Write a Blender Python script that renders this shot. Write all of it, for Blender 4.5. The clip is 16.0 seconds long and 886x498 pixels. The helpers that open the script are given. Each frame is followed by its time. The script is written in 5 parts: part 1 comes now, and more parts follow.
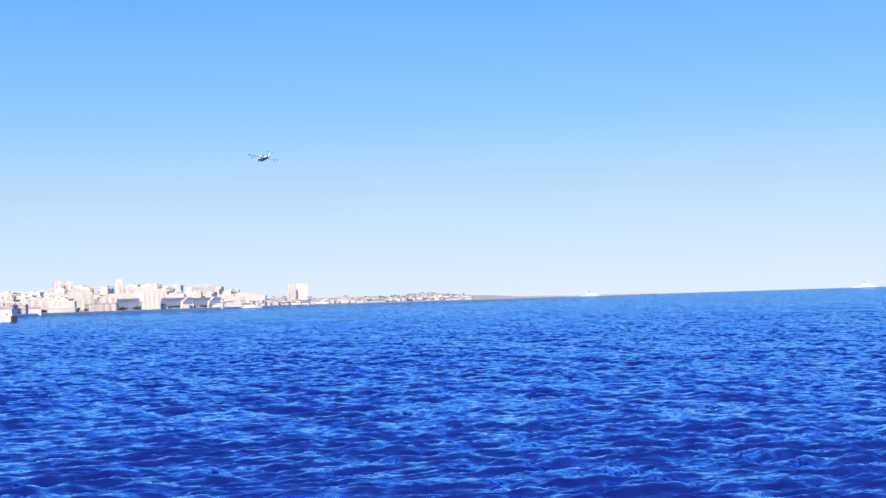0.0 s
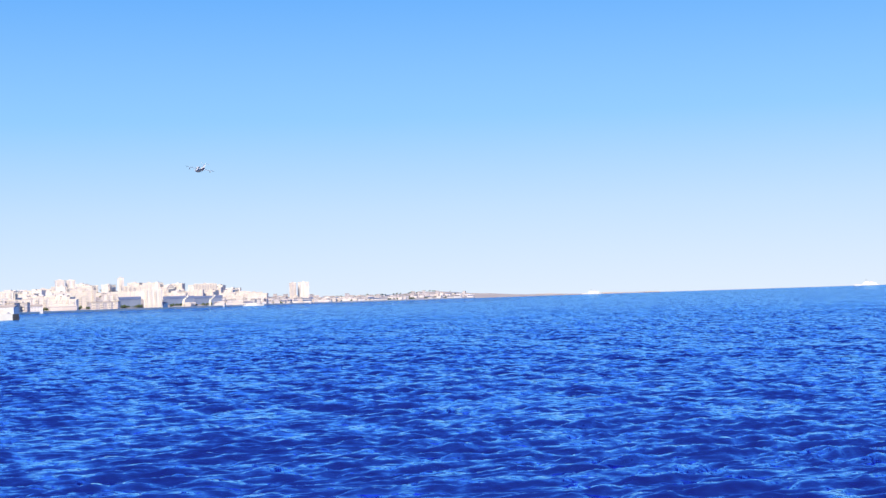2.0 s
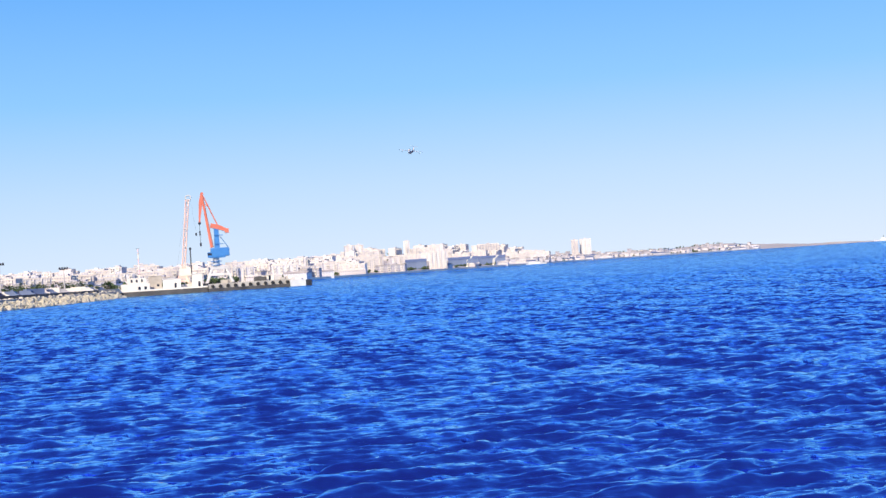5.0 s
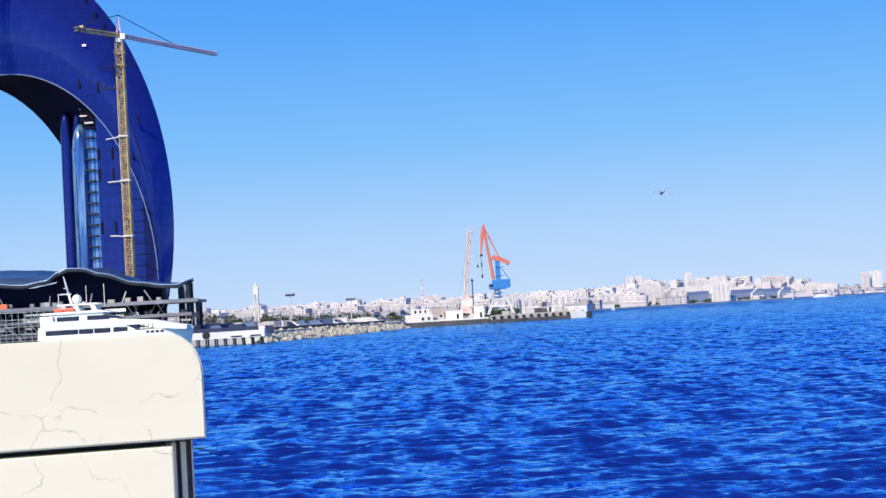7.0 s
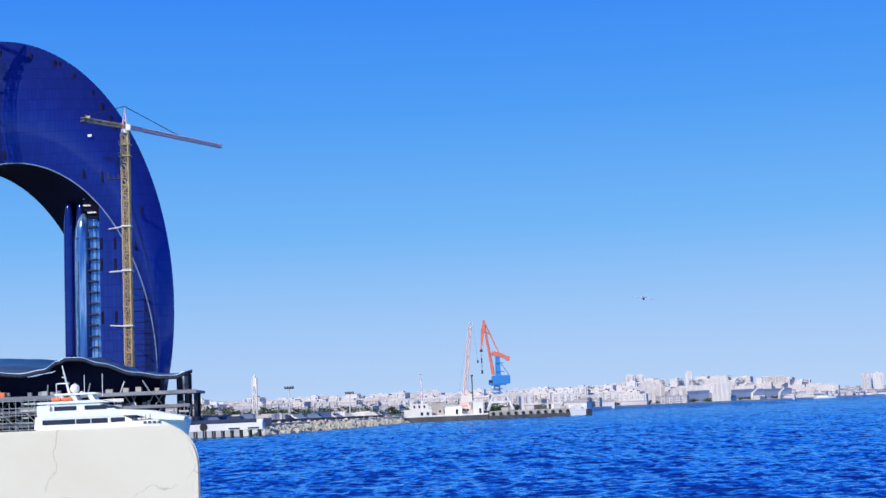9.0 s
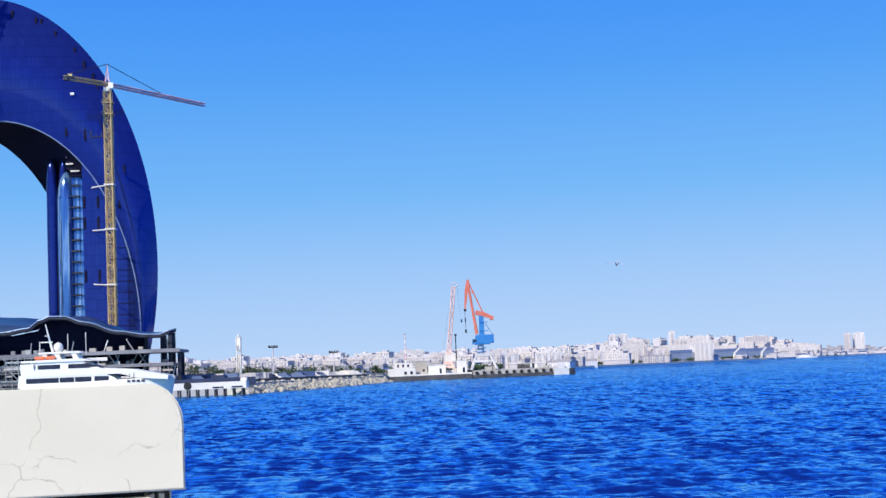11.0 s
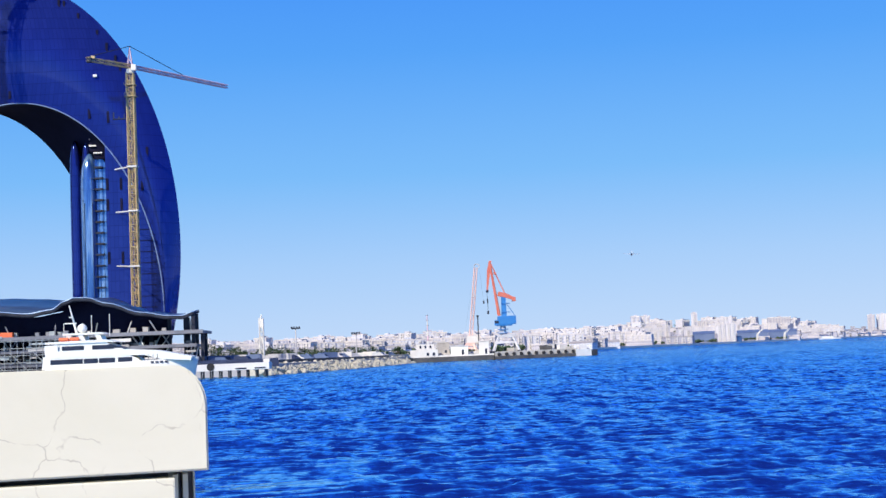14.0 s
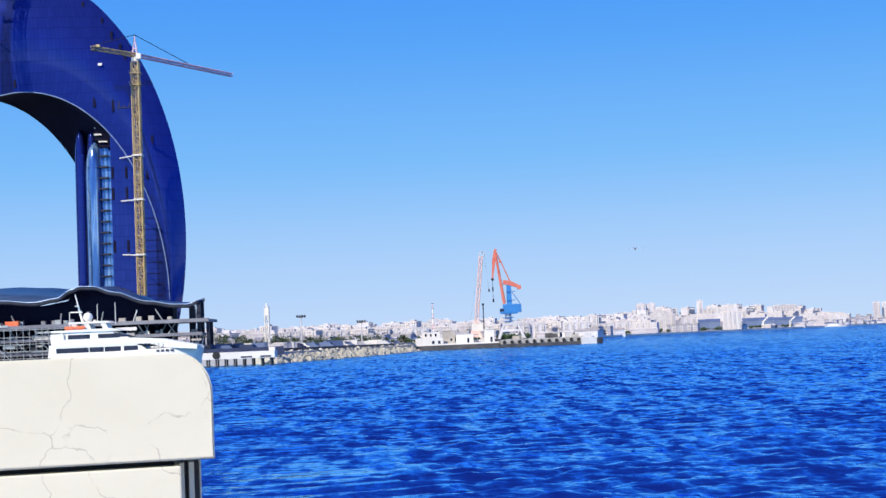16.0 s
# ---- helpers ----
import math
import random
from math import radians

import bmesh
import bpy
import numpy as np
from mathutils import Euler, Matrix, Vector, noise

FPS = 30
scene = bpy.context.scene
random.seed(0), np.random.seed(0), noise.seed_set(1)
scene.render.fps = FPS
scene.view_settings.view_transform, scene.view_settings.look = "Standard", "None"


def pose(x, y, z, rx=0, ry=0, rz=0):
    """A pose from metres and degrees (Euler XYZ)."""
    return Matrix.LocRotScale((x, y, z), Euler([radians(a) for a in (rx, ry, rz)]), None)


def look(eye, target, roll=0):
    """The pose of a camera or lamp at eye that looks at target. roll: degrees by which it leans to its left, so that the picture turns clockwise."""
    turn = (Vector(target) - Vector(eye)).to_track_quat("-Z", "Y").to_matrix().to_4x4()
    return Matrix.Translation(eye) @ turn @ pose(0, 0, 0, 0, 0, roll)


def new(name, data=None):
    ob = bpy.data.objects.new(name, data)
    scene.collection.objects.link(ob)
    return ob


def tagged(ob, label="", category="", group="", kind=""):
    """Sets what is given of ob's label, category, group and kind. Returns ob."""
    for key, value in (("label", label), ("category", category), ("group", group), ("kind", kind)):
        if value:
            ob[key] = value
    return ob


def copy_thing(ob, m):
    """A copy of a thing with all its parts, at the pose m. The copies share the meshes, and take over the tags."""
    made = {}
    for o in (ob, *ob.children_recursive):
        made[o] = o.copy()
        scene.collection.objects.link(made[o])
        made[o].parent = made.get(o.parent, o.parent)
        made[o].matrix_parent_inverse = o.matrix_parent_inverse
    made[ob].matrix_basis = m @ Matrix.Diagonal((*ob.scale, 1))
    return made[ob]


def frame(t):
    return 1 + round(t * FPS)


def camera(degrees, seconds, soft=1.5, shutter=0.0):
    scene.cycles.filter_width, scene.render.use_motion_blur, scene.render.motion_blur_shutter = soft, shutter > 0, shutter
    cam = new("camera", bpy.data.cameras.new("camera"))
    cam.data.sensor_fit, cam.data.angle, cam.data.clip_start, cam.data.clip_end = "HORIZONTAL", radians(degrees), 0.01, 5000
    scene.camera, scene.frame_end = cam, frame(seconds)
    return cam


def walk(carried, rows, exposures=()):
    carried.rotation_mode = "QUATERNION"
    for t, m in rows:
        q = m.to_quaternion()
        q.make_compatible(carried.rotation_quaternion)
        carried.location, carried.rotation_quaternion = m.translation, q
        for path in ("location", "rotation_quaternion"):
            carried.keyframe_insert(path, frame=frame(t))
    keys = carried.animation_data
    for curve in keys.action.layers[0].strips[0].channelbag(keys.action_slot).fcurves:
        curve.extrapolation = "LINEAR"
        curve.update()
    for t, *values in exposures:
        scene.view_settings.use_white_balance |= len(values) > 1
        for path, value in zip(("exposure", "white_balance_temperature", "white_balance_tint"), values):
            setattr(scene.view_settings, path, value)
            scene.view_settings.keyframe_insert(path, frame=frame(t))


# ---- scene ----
H_EYE = 3.5
FOV = 33.0


def aim(yaw, pitch, roll):
    """The camera's pose on the promenade: yaw to the left, pitch up, roll, in degrees."""
    return pose(0, 0, H_EYE, 0, 0, yaw) @ pose(0, 0, 0, 90 + pitch) @ pose(0, 0, 0, 0, 0, roll)


def spot(az, d, z=0.0):
    """The place d metres ahead (along y) in the direction az degrees to the left of the y axis."""
    return Vector((-math.tan(radians(az)) * d, d, z))


cam = camera(FOV, 16.0, soft=1.5)
LOOKS = [
    (0.0, -21.889, 1.934, -1.806), (0.5, -21.823, 1.953, -1.70), (1.0, -21.824, 1.926, -1.73),
    (1.5, -21.824, 1.901, -1.755), (2.0, -21.825, 1.862, -1.82), (2.5, -21.568, 1.896, -1.69),
    (3.0, -21.276, 1.897, -1.70), (3.5, -20.284, 1.936, -1.85), (4.0, -18.136, 1.999, -2.353),
    (4.5, -14.867, 1.375, -2.97), (5.0, -11.017, 0.725, -3.686), (5.2, -9.73, 0.46, -4.0),
    (5.7, -6.6, 0.35, -4.2), (6.3, -3.1, 1.1, -3.95), (6.8, -1.0, 2.1, -3.55),
    (7.3, 0.296, 3.192, -3.22), (7.5, 0.582, 3.36, -3.251), (8.0, 0.751, 4.309, -2.936),
    (8.5, 0.082, 5.471, -2.655), (9.0, -0.55, 6.228, -2.469), (9.5, -1.18, 6.646, -2.373),
    (10.0, -1.795, 5.848, -2.274), (10.2, -1.53, 5.252, -2.45), (11.0, -1.1, 4.65, -2.4), (12.5, -0.547, 4.24, -2.286),
    (13.0, -0.375, 4.175, -2.33), (13.5, -0.216, 4.12, -2.334), (14.0, -0.22, 3.97, -2.389),
    (14.5, -0.272, 3.781, -2.483), (15.0, -0.172, 3.716, -2.452), (15.5, -0.068, 3.661, -2.425),
    (16.0, 0.0, 3.527, -2.461)]
EXPOSURES = [(0.0, 0.47, 8400, 12), (4.0, 0.46, 8400, 12), (5.2, 0.43, 8100, 12), (7.3, 0.20, 7000, 10), (8.0, 0.18, 6900, 10), (9.0, 0.05, 6550, 10), (10.2, 0.06, 6550, 10), (12.5, 0.15, 6850, 10), (16.0, 0.17, 6900, 10)]
walk(cam, [(t, aim(a, b, c)) for t, a, b, c in LOOKS], EXPOSURES)

# ---- world and sun ----
SUN_EL, SUN_AZ = 38.0, 146.0      # height, and degrees to the left of the y axis
world = bpy.data.worlds.new("sky")
scene.world = world
world.use_nodes = True
wn, wl = world.node_tree.nodes, world.node_tree.links
wn.clear()
sky = wn.new("ShaderNodeTexSky")
sky.sky_type, sky.sun_disc = "NISHITA", False
sky.sun_elevation, sky.sun_rotation = radians(SUN_EL), radians(-SUN_AZ)
sky.air_density, sky.dust_density, sky.ozone_density = 1.0, 0.6, 3.0
# the clear gradient of the day: pale towards the horizon, deep blue above
geo = wn.new("ShaderNodeTexCoord")
sep = wn.new("ShaderNodeSeparateXYZ")
grad = wn.new("ShaderNodeValToRGB")
SKY_STOPS = [(0.0, (0.47, 0.64, 0.92)), (0.06, (0.33, 0.555, 0.915)), (0.12, (0.16, 0.45, 0.91)), (0.2, (0.07, 0.33, 0.90)), (0.29, (0.03, 0.23, 0.90)), (0.5, (0.010, 0.12, 0.64)), (1.0, (0.005, 0.05, 0.34))]
while len(grad.color_ramp.elements) < len(SKY_STOPS):
    grad.color_ramp.elements.new(0.5)
for e, (p, c) in zip(grad.color_ramp.elements, SKY_STOPS):
    e.position, e.color = p, (*c, 1)
scaled = wn.new("ShaderNodeMixRGB")
scaled.blend_type, scaled.inputs[0].default_value, scaled.inputs[2].default_value = "MULTIPLY", 1.0, (0.09, 0.09, 0.09, 1)
blend = wn.new("ShaderNodeMixRGB")
blend.inputs[0].default_value = 0.96
back, wout = wn.new("ShaderNodeBackground"), wn.new("ShaderNodeOutputWorld")
back.inputs["Strength"].default_value = 1.0
wl.new(geo.outputs["Generated"], sep.inputs[0])
wl.new(sep.outputs[2], grad.inputs[0])
wl.new(sky.outputs[0], scaled.inputs[1])
wl.new(scaled.outputs[0], blend.inputs[1])
wl.new(grad.outputs[0], blend.inputs[2])
wl.new(blend.outputs[0], back.inputs["Color"])
wl.new(back.outputs[0], wout.inputs[0])

sun = new("sun", bpy.data.lights.new("sun", "SUN"))
sun.data.energy, sun.data.angle, sun.data.color = 4.5, radians(0.5), (1.0, 0.93, 0.84)
_s = Vector((-math.sin(radians(SUN_AZ)) * math.cos(radians(SUN_EL)), math.cos(radians(SUN_AZ)) * math.cos(radians(SUN_EL)), math.sin(radians(SUN_EL))))
sun.matrix_world = look(_s * 50, (0, 0, 0))


# ---- materials ----
class Nodes:
    """A small builder for one material's nodes."""

    def __init__(self, name):
        self.mat = bpy.data.materials.new(name)
        self.mat.use_nodes = True
        self.n, self.l = self.mat.node_tree.nodes, self.mat.node_tree.links
        self.bsdf = self.n["Principled BSDF"]

    def put(self, socket, value):
        if isinstance(value, bpy.types.NodeSocket):
            self.l.new(value, socket)
        else:
            socket.default_value = value

    def math(self, op, a, b=0.0, c=None):
        node = self.n.new("ShaderNodeMath")
        node.operation = op
        self.put(node.inputs[0], a)
        self.put(node.inputs[1], b)
        if c is not None:
            self.put(node.inputs[2], c)
        return node.outputs[0]

    def mix(self, fac, a, b, kind="MIX"):
        node = self.n.new("ShaderNodeMixRGB")
        node.blend_type = kind
        for socket, value in zip(node.inputs, (fac, a, b)):
            self.put(socket, value if isinstance(value, (float, bpy.types.NodeSocket)) else (*value[:3], 1))
        return node.outputs[0]

    def coords(self, kind="Object"):
        return self.n.new("ShaderNodeTexCoord").outputs[kind]

    def noise(self, scale, detail=3.0, rough=0.55, at=None, stretch=None, distortion=0.0):
        node = self.n.new("ShaderNodeTexNoise")
        node.inputs["Scale"].default_value, node.inputs["Detail"].default_value = scale, detail
        node.inputs["Roughness"].default_value, node.inputs["Distortion"].default_value = rough, distortion
        at = at or self.coords()
        if stretch:
            m = self.n.new("ShaderNodeMapping")
            m.inputs["Scale"].default_value = stretch
            self.l.new(at, m.inputs[0])
            at = m.outputs[0]
        self.l.new(at, node.inputs["Vector"])
        return node.outputs["Fac"]

    def ramp(self, fac, stops):
        node = self.n.new("ShaderNodeValToRGB")
        while len(node.color_ramp.elements) < len(stops):
            node.color_ramp.elements.new(0.5)
        for e, (p, c) in zip(node.color_ramp.elements, stops):
            e.position, e.color = p, (*c, 1) if len(c) == 3 else c
        self.l.new(fac, node.inputs[0])
        return node.outputs[0]

    def bump(self, height, strength=0.3, distance=0.02):
        node = self.n.new("ShaderNodeBump")
        node.inputs["Strength"].default_value, node.inputs["Distance"].default_value = strength, distance
        self.l.new(height, node.inputs["Height"])
        self.l.new(node.outputs[0], self.bsdf.inputs["Normal"])

    def split(self, at=None):
        node = self.n.new("ShaderNodeSeparateXYZ")
        self.l.new(at or self.coords(), node.inputs[0])
        return node.outputs

    def finish(self, color, rough=0.6, metal=0.0, spec=0.5):
        self.put(self.bsdf.inputs["Base Color"], color if isinstance(color, bpy.types.NodeSocket) else (*color, 1))
        self.put(self.bsdf.inputs["Roughness"], rough)
        self.bsdf.inputs["Metallic"].default_value = metal
        self.bsdf.inputs["Specular IOR Level"].default_value = spec
        return self.mat


def worn(name, a, b, scale=1.0, rough=0.6, metal=0.0, bump=0.2, fine=12.0, dist=0.02, spec=0.5):
    """Two tones mixed by coarse and fine noise, with fine relief."""
    k = Nodes(name)
    big, small = k.noise(scale, 4), k.noise(scale * fine, 3)
    fac = k.math("ADD", k.math("MULTIPLY", big, 0.7), k.math("MULTIPLY", small, 0.3))
    k.bump(small, bump, dist)
    return k.finish(k.ramp(fac, [(0.35, a), (0.65, b)]), rough, metal, spec)


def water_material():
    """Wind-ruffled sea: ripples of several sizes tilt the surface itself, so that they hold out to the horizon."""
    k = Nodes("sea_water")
    at = k.coords()
    total = k.n.new("ShaderNodeNewGeometry").outputs["Normal"]
    for scale, stretch, amount in ((9.0, (0.6, 1.2, 1), 0.30), (3.8, (0.5, 1.2, 1), 0.80), (1.6, (0.5, 1.1, 1), 0.70), (0.4, (0.7, 0.8, 1), 0.30),
                                   (2.2, (0.8, 0.16, 1), 0.85), (0.9, (0.9, 0.12, 1), 0.70)):
        tex = k.n.new("ShaderNodeTexNoise")
        tex.inputs["Scale"].default_value, tex.inputs["Detail"].default_value = scale, 3.0
        m = k.n.new("ShaderNodeMapping")
        m.inputs["Scale"].default_value = stretch
        k.l.new(at, m.inputs[0])
        k.l.new(m.outputs[0], tex.inputs["Vector"])
        off = k.n.new("ShaderNodeVectorMath")
        off.operation = "MULTIPLY_ADD"
        k.l.new(tex.outputs["Color"], off.inputs[0])
        off.inputs[1].default_value, off.inputs[2].default_value = (amount, amount, 0), (-amount / 2, -amount / 2, 0)
        add = k.n.new("ShaderNodeVectorMath")
        k.l.new(total, add.inputs[0])
        k.l.new(off.outputs[0], add.inputs[1])
        total = add.outputs[0]
    # normals lean to the promenade, shifting the mirrored sky as hidden wave backs would
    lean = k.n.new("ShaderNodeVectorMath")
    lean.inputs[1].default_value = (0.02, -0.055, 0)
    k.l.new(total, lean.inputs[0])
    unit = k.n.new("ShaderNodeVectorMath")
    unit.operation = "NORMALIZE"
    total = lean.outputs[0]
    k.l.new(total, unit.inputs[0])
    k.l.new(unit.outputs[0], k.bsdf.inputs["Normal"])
    body = k.mix(k.math("MULTIPLY", k.noise(0.012, 3, 0.6, at), 0.6), (0.003, 0.004, 0.085), (0.005, 0.007, 0.12))
    k.finish(body, 0.4, 0.0, 0.0)
    # a blue-tinted mirror of the sky over the deep body, stronger at a slant
    gloss = k.n.new("ShaderNodeBsdfGlossy")
    gloss.inputs["Color"].default_value, gloss.inputs["Roughness"].default_value = (0.27, 0.64, 1.0, 1), 0.03
    k.l.new(unit.outputs[0], gloss.inputs["Normal"])
    fres = k.n.new("ShaderNodeFresnel")
    fres.inputs["IOR"].default_value = 1.33
    k.l.new(unit.outputs[0], fres.inputs["Normal"])
    both = k.n.new("ShaderNodeMixShader")
    k.l.new(k.math("MINIMUM", k.math("ADD", k.math("MULTIPLY", fres.outputs[0], 0.95), 0.36), 1.0), both.inputs[0])
    k.l.new(k.bsdf.outputs[0], both.inputs[1])
    k.l.new(gloss.outputs[0], both.inputs[2])
    k.l.new(both.outputs[0], k.n["Material Output"].inputs["Surface"])
    return k.mat


def glass_facade():
    """Blue facade glass: floor lines and mullions drawn as fine joints, with slight differences from pane to pane."""
    k = Nodes("blue_facade_glass")
    at = k.coords()
    x, y, z = k.split(at)
    u = k.math("ADD", x, y)
    fl = k.math("FRACT", k.math("DIVIDE", z, 3.9))
    fx = k.math("FRACT", k.math("DIVIDE", u, 1.5))
    joint = k.math("MAXIMUM", k.math("LESS_THAN", fl, 0.06), k.math("LESS_THAN", fx, 0.08))
    cell = k.n.new("ShaderNodeCombineXYZ")
    k.l.new(k.math("FLOOR", k.math("DIVIDE", u, 1.5)), cell.inputs[0])
    k.l.new(k.math("FLOOR", k.math("DIVIDE", z, 3.9)), cell.inputs[1])
    rnd = k.n.new("ShaderNodeTexWhiteNoise")
    k.l.new(cell.outputs[0], rnd.inputs["Vector"])
    big = k.noise(0.035, 3, 0.5, at)
    pane = k.mix(rnd.outputs["Value"], (0.028, 0.056, 0.28), (0.036, 0.068, 0.32))
    pane = k.mix(k.math("MULTIPLY", big, 0.6), pane, (0.022, 0.036, 0.21))
    streak = k.noise(0.05, 4, 0.6, at, (0.25, 0.25, 2.2))
    k.finish(k.mix(k.math("MULTIPLY", joint, 0.4), pane, (0.010, 0.012, 0.09)), k.math("ADD", 0.03, k.math("MULTIPLY", streak, 0.12)), 0.72, 0.12)
    k.bump(k.math("ADD", big, k.math("MULTIPLY", joint, -0.3)), 0.06, 0.4)
    return k.mat


def clear_facade():
    k = Nodes("curtain_glass_painted_reflection")
    # the pale upright streaks are reflections painted into the colour
    big = k.noise(0.45, 4, 0.6, stretch=(1.0, 1.0, 0.06))
    k.finish(k.ramp(big, [(0.36, (0.03, 0.10, 0.36)), (0.52, (0.10, 0.26, 0.58)), (0.64, (0.42, 0.62, 0.86))]), 0.14, 0.6, 0.6)
    k.bump(big, 0.15, 0.3)
    return k.mat


def block_wall(name, a, b, glass=(0.10, 0.12, 0.18), du=3.2, dz=3.0, wu=0.45, wz=0.5):
    """Rendered apartment walls with rows of windows and slight stains."""
    k = Nodes(name)
    at = k.coords()
    x, y, z = k.split(at)
    u = k.math("ADD", x, y)
    fu, fz = k.math("FRACT", k.math("DIVIDE", u, du)), k.math("FRACT", k.math("DIVIDE", z, dz))
    win = k.math("MULTIPLY", k.math("LESS_THAN", k.math("ABSOLUTE", k.math("SUBTRACT", fu, 0.5)), wu / 2),
                 k.math("LESS_THAN", k.math("ABSOLUTE", k.math("SUBTRACT", fz, 0.55)), wz / 2))
    nz = k.split(k.n.new("ShaderNodeNewGeometry").outputs["Normal"])[2]
    win = k.math("MULTIPLY", win, k.math("LESS_THAN", k.math("ABSOLUTE", nz), 0.5))
    info = k.n.new("ShaderNodeObjectInfo").outputs["Random"]
    wall = k.mix(info, a, b)
    wall = k.mix(k.math("MULTIPLY", k.noise(0.08, 4, 0.6, at), 0.35), wall, (0.52, 0.50, 0.50))
    return k.finish(k.mix(k.math("MULTIPLY", win, 0.55), wall, glass), 0.75)


def marble_material():
    k = Nodes("pale_marble")
    at = k.coords()
    cloud = k.noise(2.2, 5, 0.6, at, None, 0.8)
    warp = k.n.new("ShaderNodeTexNoise")
    warp.inputs["Scale"].default_value, warp.inputs["Detail"].default_value = 7.0, 4.0
    k.l.new(at, warp.inputs["Vector"])
    bent = k.n.new("ShaderNodeVectorMath")
    bent.operation = "MULTIPLY_ADD"
    k.l.new(warp.outputs["Color"], bent.inputs[0])
    bent.inputs[1].default_value = (0.16, 0.16, 0.16)
    k.l.new(at, bent.inputs[2])
    cell = k.n.new("ShaderNodeTexVoronoi")
    cell.feature = "DISTANCE_TO_EDGE"
    cell.inputs["Scale"].default_value = 5.0
    k.l.new(bent.outputs[0], cell.inputs["Vector"])
    vein = k.math("MAXIMUM", k.math("SUBTRACT", 1.0, k.math("MULTIPLY", cell.outputs["Distance"], 95.0)), 0.0)
    patch = k.math("MAXIMUM", k.math("SUBTRACT", k.noise(6.0, 4, 0.65, at), 0.44), 0.0)
    vein = k.math("MULTIPLY", vein, k.math("MINIMUM", k.math("MULTIPLY", patch, 6.0), 1.0))
    base = k.ramp(cloud, [(0.3, (0.71, 0.70, 0.56)), (0.7, (0.79, 0.78, 0.65))])
    pit = k.noise(46.0, 3, 0.6, at)
    k.bump(k.math("ADD", pit, k.math("MULTIPLY", vein, -0.6)), 0.12, 0.004)
    return k.finish(k.mix(k.math("MINIMUM", vein, 0.45), base, (0.30, 0.27, 0.22)), 0.42, 0.0, 0.4)


WATER, FACADE, CURTAIN, MARBLE = water_material(), glass_facade(), clear_facade(), marble_material()
CREAM = block_wall("cream_rendered_wall", (0.56, 0.54, 0.54), (0.70, 0.70, 0.73), (0.24, 0.27, 0.38))
WHITE_WALL = block_wall("white_rendered_wall", (0.62, 0.62, 0.66), (0.73, 0.75, 0.80), (0.26, 0.30, 0.42))
PINK = block_wall("pinkish_stone_wall", (0.52, 0.48, 0.47), (0.68, 0.66, 0.68), (0.22, 0.24, 0.32), 2.6, 3.1, 0.4, 0.45)
GREYB = block_wall("grey_panel_wall", (0.42, 0.42, 0.48), (0.58, 0.57, 0.62), (0.10, 0.12, 0.2), 2.8, 3.0, 0.6, 0.55)
SHED_BLUE = worn("blue_grey_sheet_roof", (0.08, 0.13, 0.25), (0.14, 0.20, 0.34), 0.05, 0.6)
ROOF_GREY = worn("grey_felt_roof", (0.32, 0.30, 0.29), (0.46, 0.43, 0.41), 0.1, 0.9)
ROOF_PALE = worn("pale_roof", (0.60, 0.57, 0.54), (0.72, 0.68, 0.64), 0.1, 0.9)
DARK_GLASS = worn("dark_window_glass", (0.015, 0.02, 0.035), (0.03, 0.035, 0.06), 0.6, 0.12)
STONE = worn("breakwater_stone", (0.36, 0.34, 0.26), (0.64, 0.60, 0.48), 0.5, 0.9, 0, 0.5)
CONCRETE = worn("weathered_concrete", (0.34, 0.32, 0.29), (0.54, 0.51, 0.46), 0.25, 0.85, 0, 0.3)
CONCRETE_DARK = worn("dark_quay_concrete", (0.035, 0.035, 0.04), (0.10, 0.095, 0.09), 0.3, 0.7, 0, 0.3)
PALE_CONC = worn("pale_painted_concrete", (0.66, 0.63, 0.57), (0.80, 0.78, 0.73), 0.2, 0.8)
EARTH = worn("dry_earth_and_scrub", (0.30, 0.29, 0.29), (0.46, 0.43, 0.42), 0.01, 0.95, 0, 0.3, 20)
ORANGE = worn("orange_red_crane_paint", (0.60, 0.14, 0.09), (0.72, 0.21, 0.14), 0.3, 0.5)
BLUE_PAINT = worn("blue_crane_paint", (0.02, 0.17, 0.46), (0.04, 0.24, 0.56), 0.3, 0.45)
PORTAL_GREY = worn("faded_grey_steel", (0.46, 0.46, 0.46), (0.66, 0.64, 0.62), 0.4, 0.6)
YELLOW = worn("dull_yellow_crane_paint", (0.42, 0.30, 0.13), (0.62, 0.48, 0.26), 0.3, 0.55)
ROSE = worn("faded_red_crane_paint", (0.72, 0.46, 0.52), (0.82, 0.60, 0.64), 0.3, 0.6)
PALE_STEEL = worn("pale_pinkish_steel", (0.80, 0.50, 0.42), (0.88, 0.64, 0.56), 0.3, 0.6)
STEEL_DARK = worn("dark_structural_steel", (0.015, 0.018, 0.03), (0.035, 0.04, 0.06), 0.4, 0.6, spec=0.25)
STEEL_BLUE = worn("blue_grey_roof_sheet", (0.03, 0.06, 0.13), (0.07, 0.13, 0.22), 0.08, 0.35, 0.3)
RIM = worn("pale_roof_edge", (0.22, 0.32, 0.50), (0.34, 0.46, 0.62), 0.2, 0.35, 0.3)
SCAFFOLD = worn("galvanised_scaffold", (0.30, 0.35, 0.36), (0.48, 0.52, 0.52), 0.6, 0.5, 0.2)
SLAB = worn("raw_floor_slab", (0.16, 0.17, 0.20), (0.28, 0.29, 0.32), 0.2, 0.85)
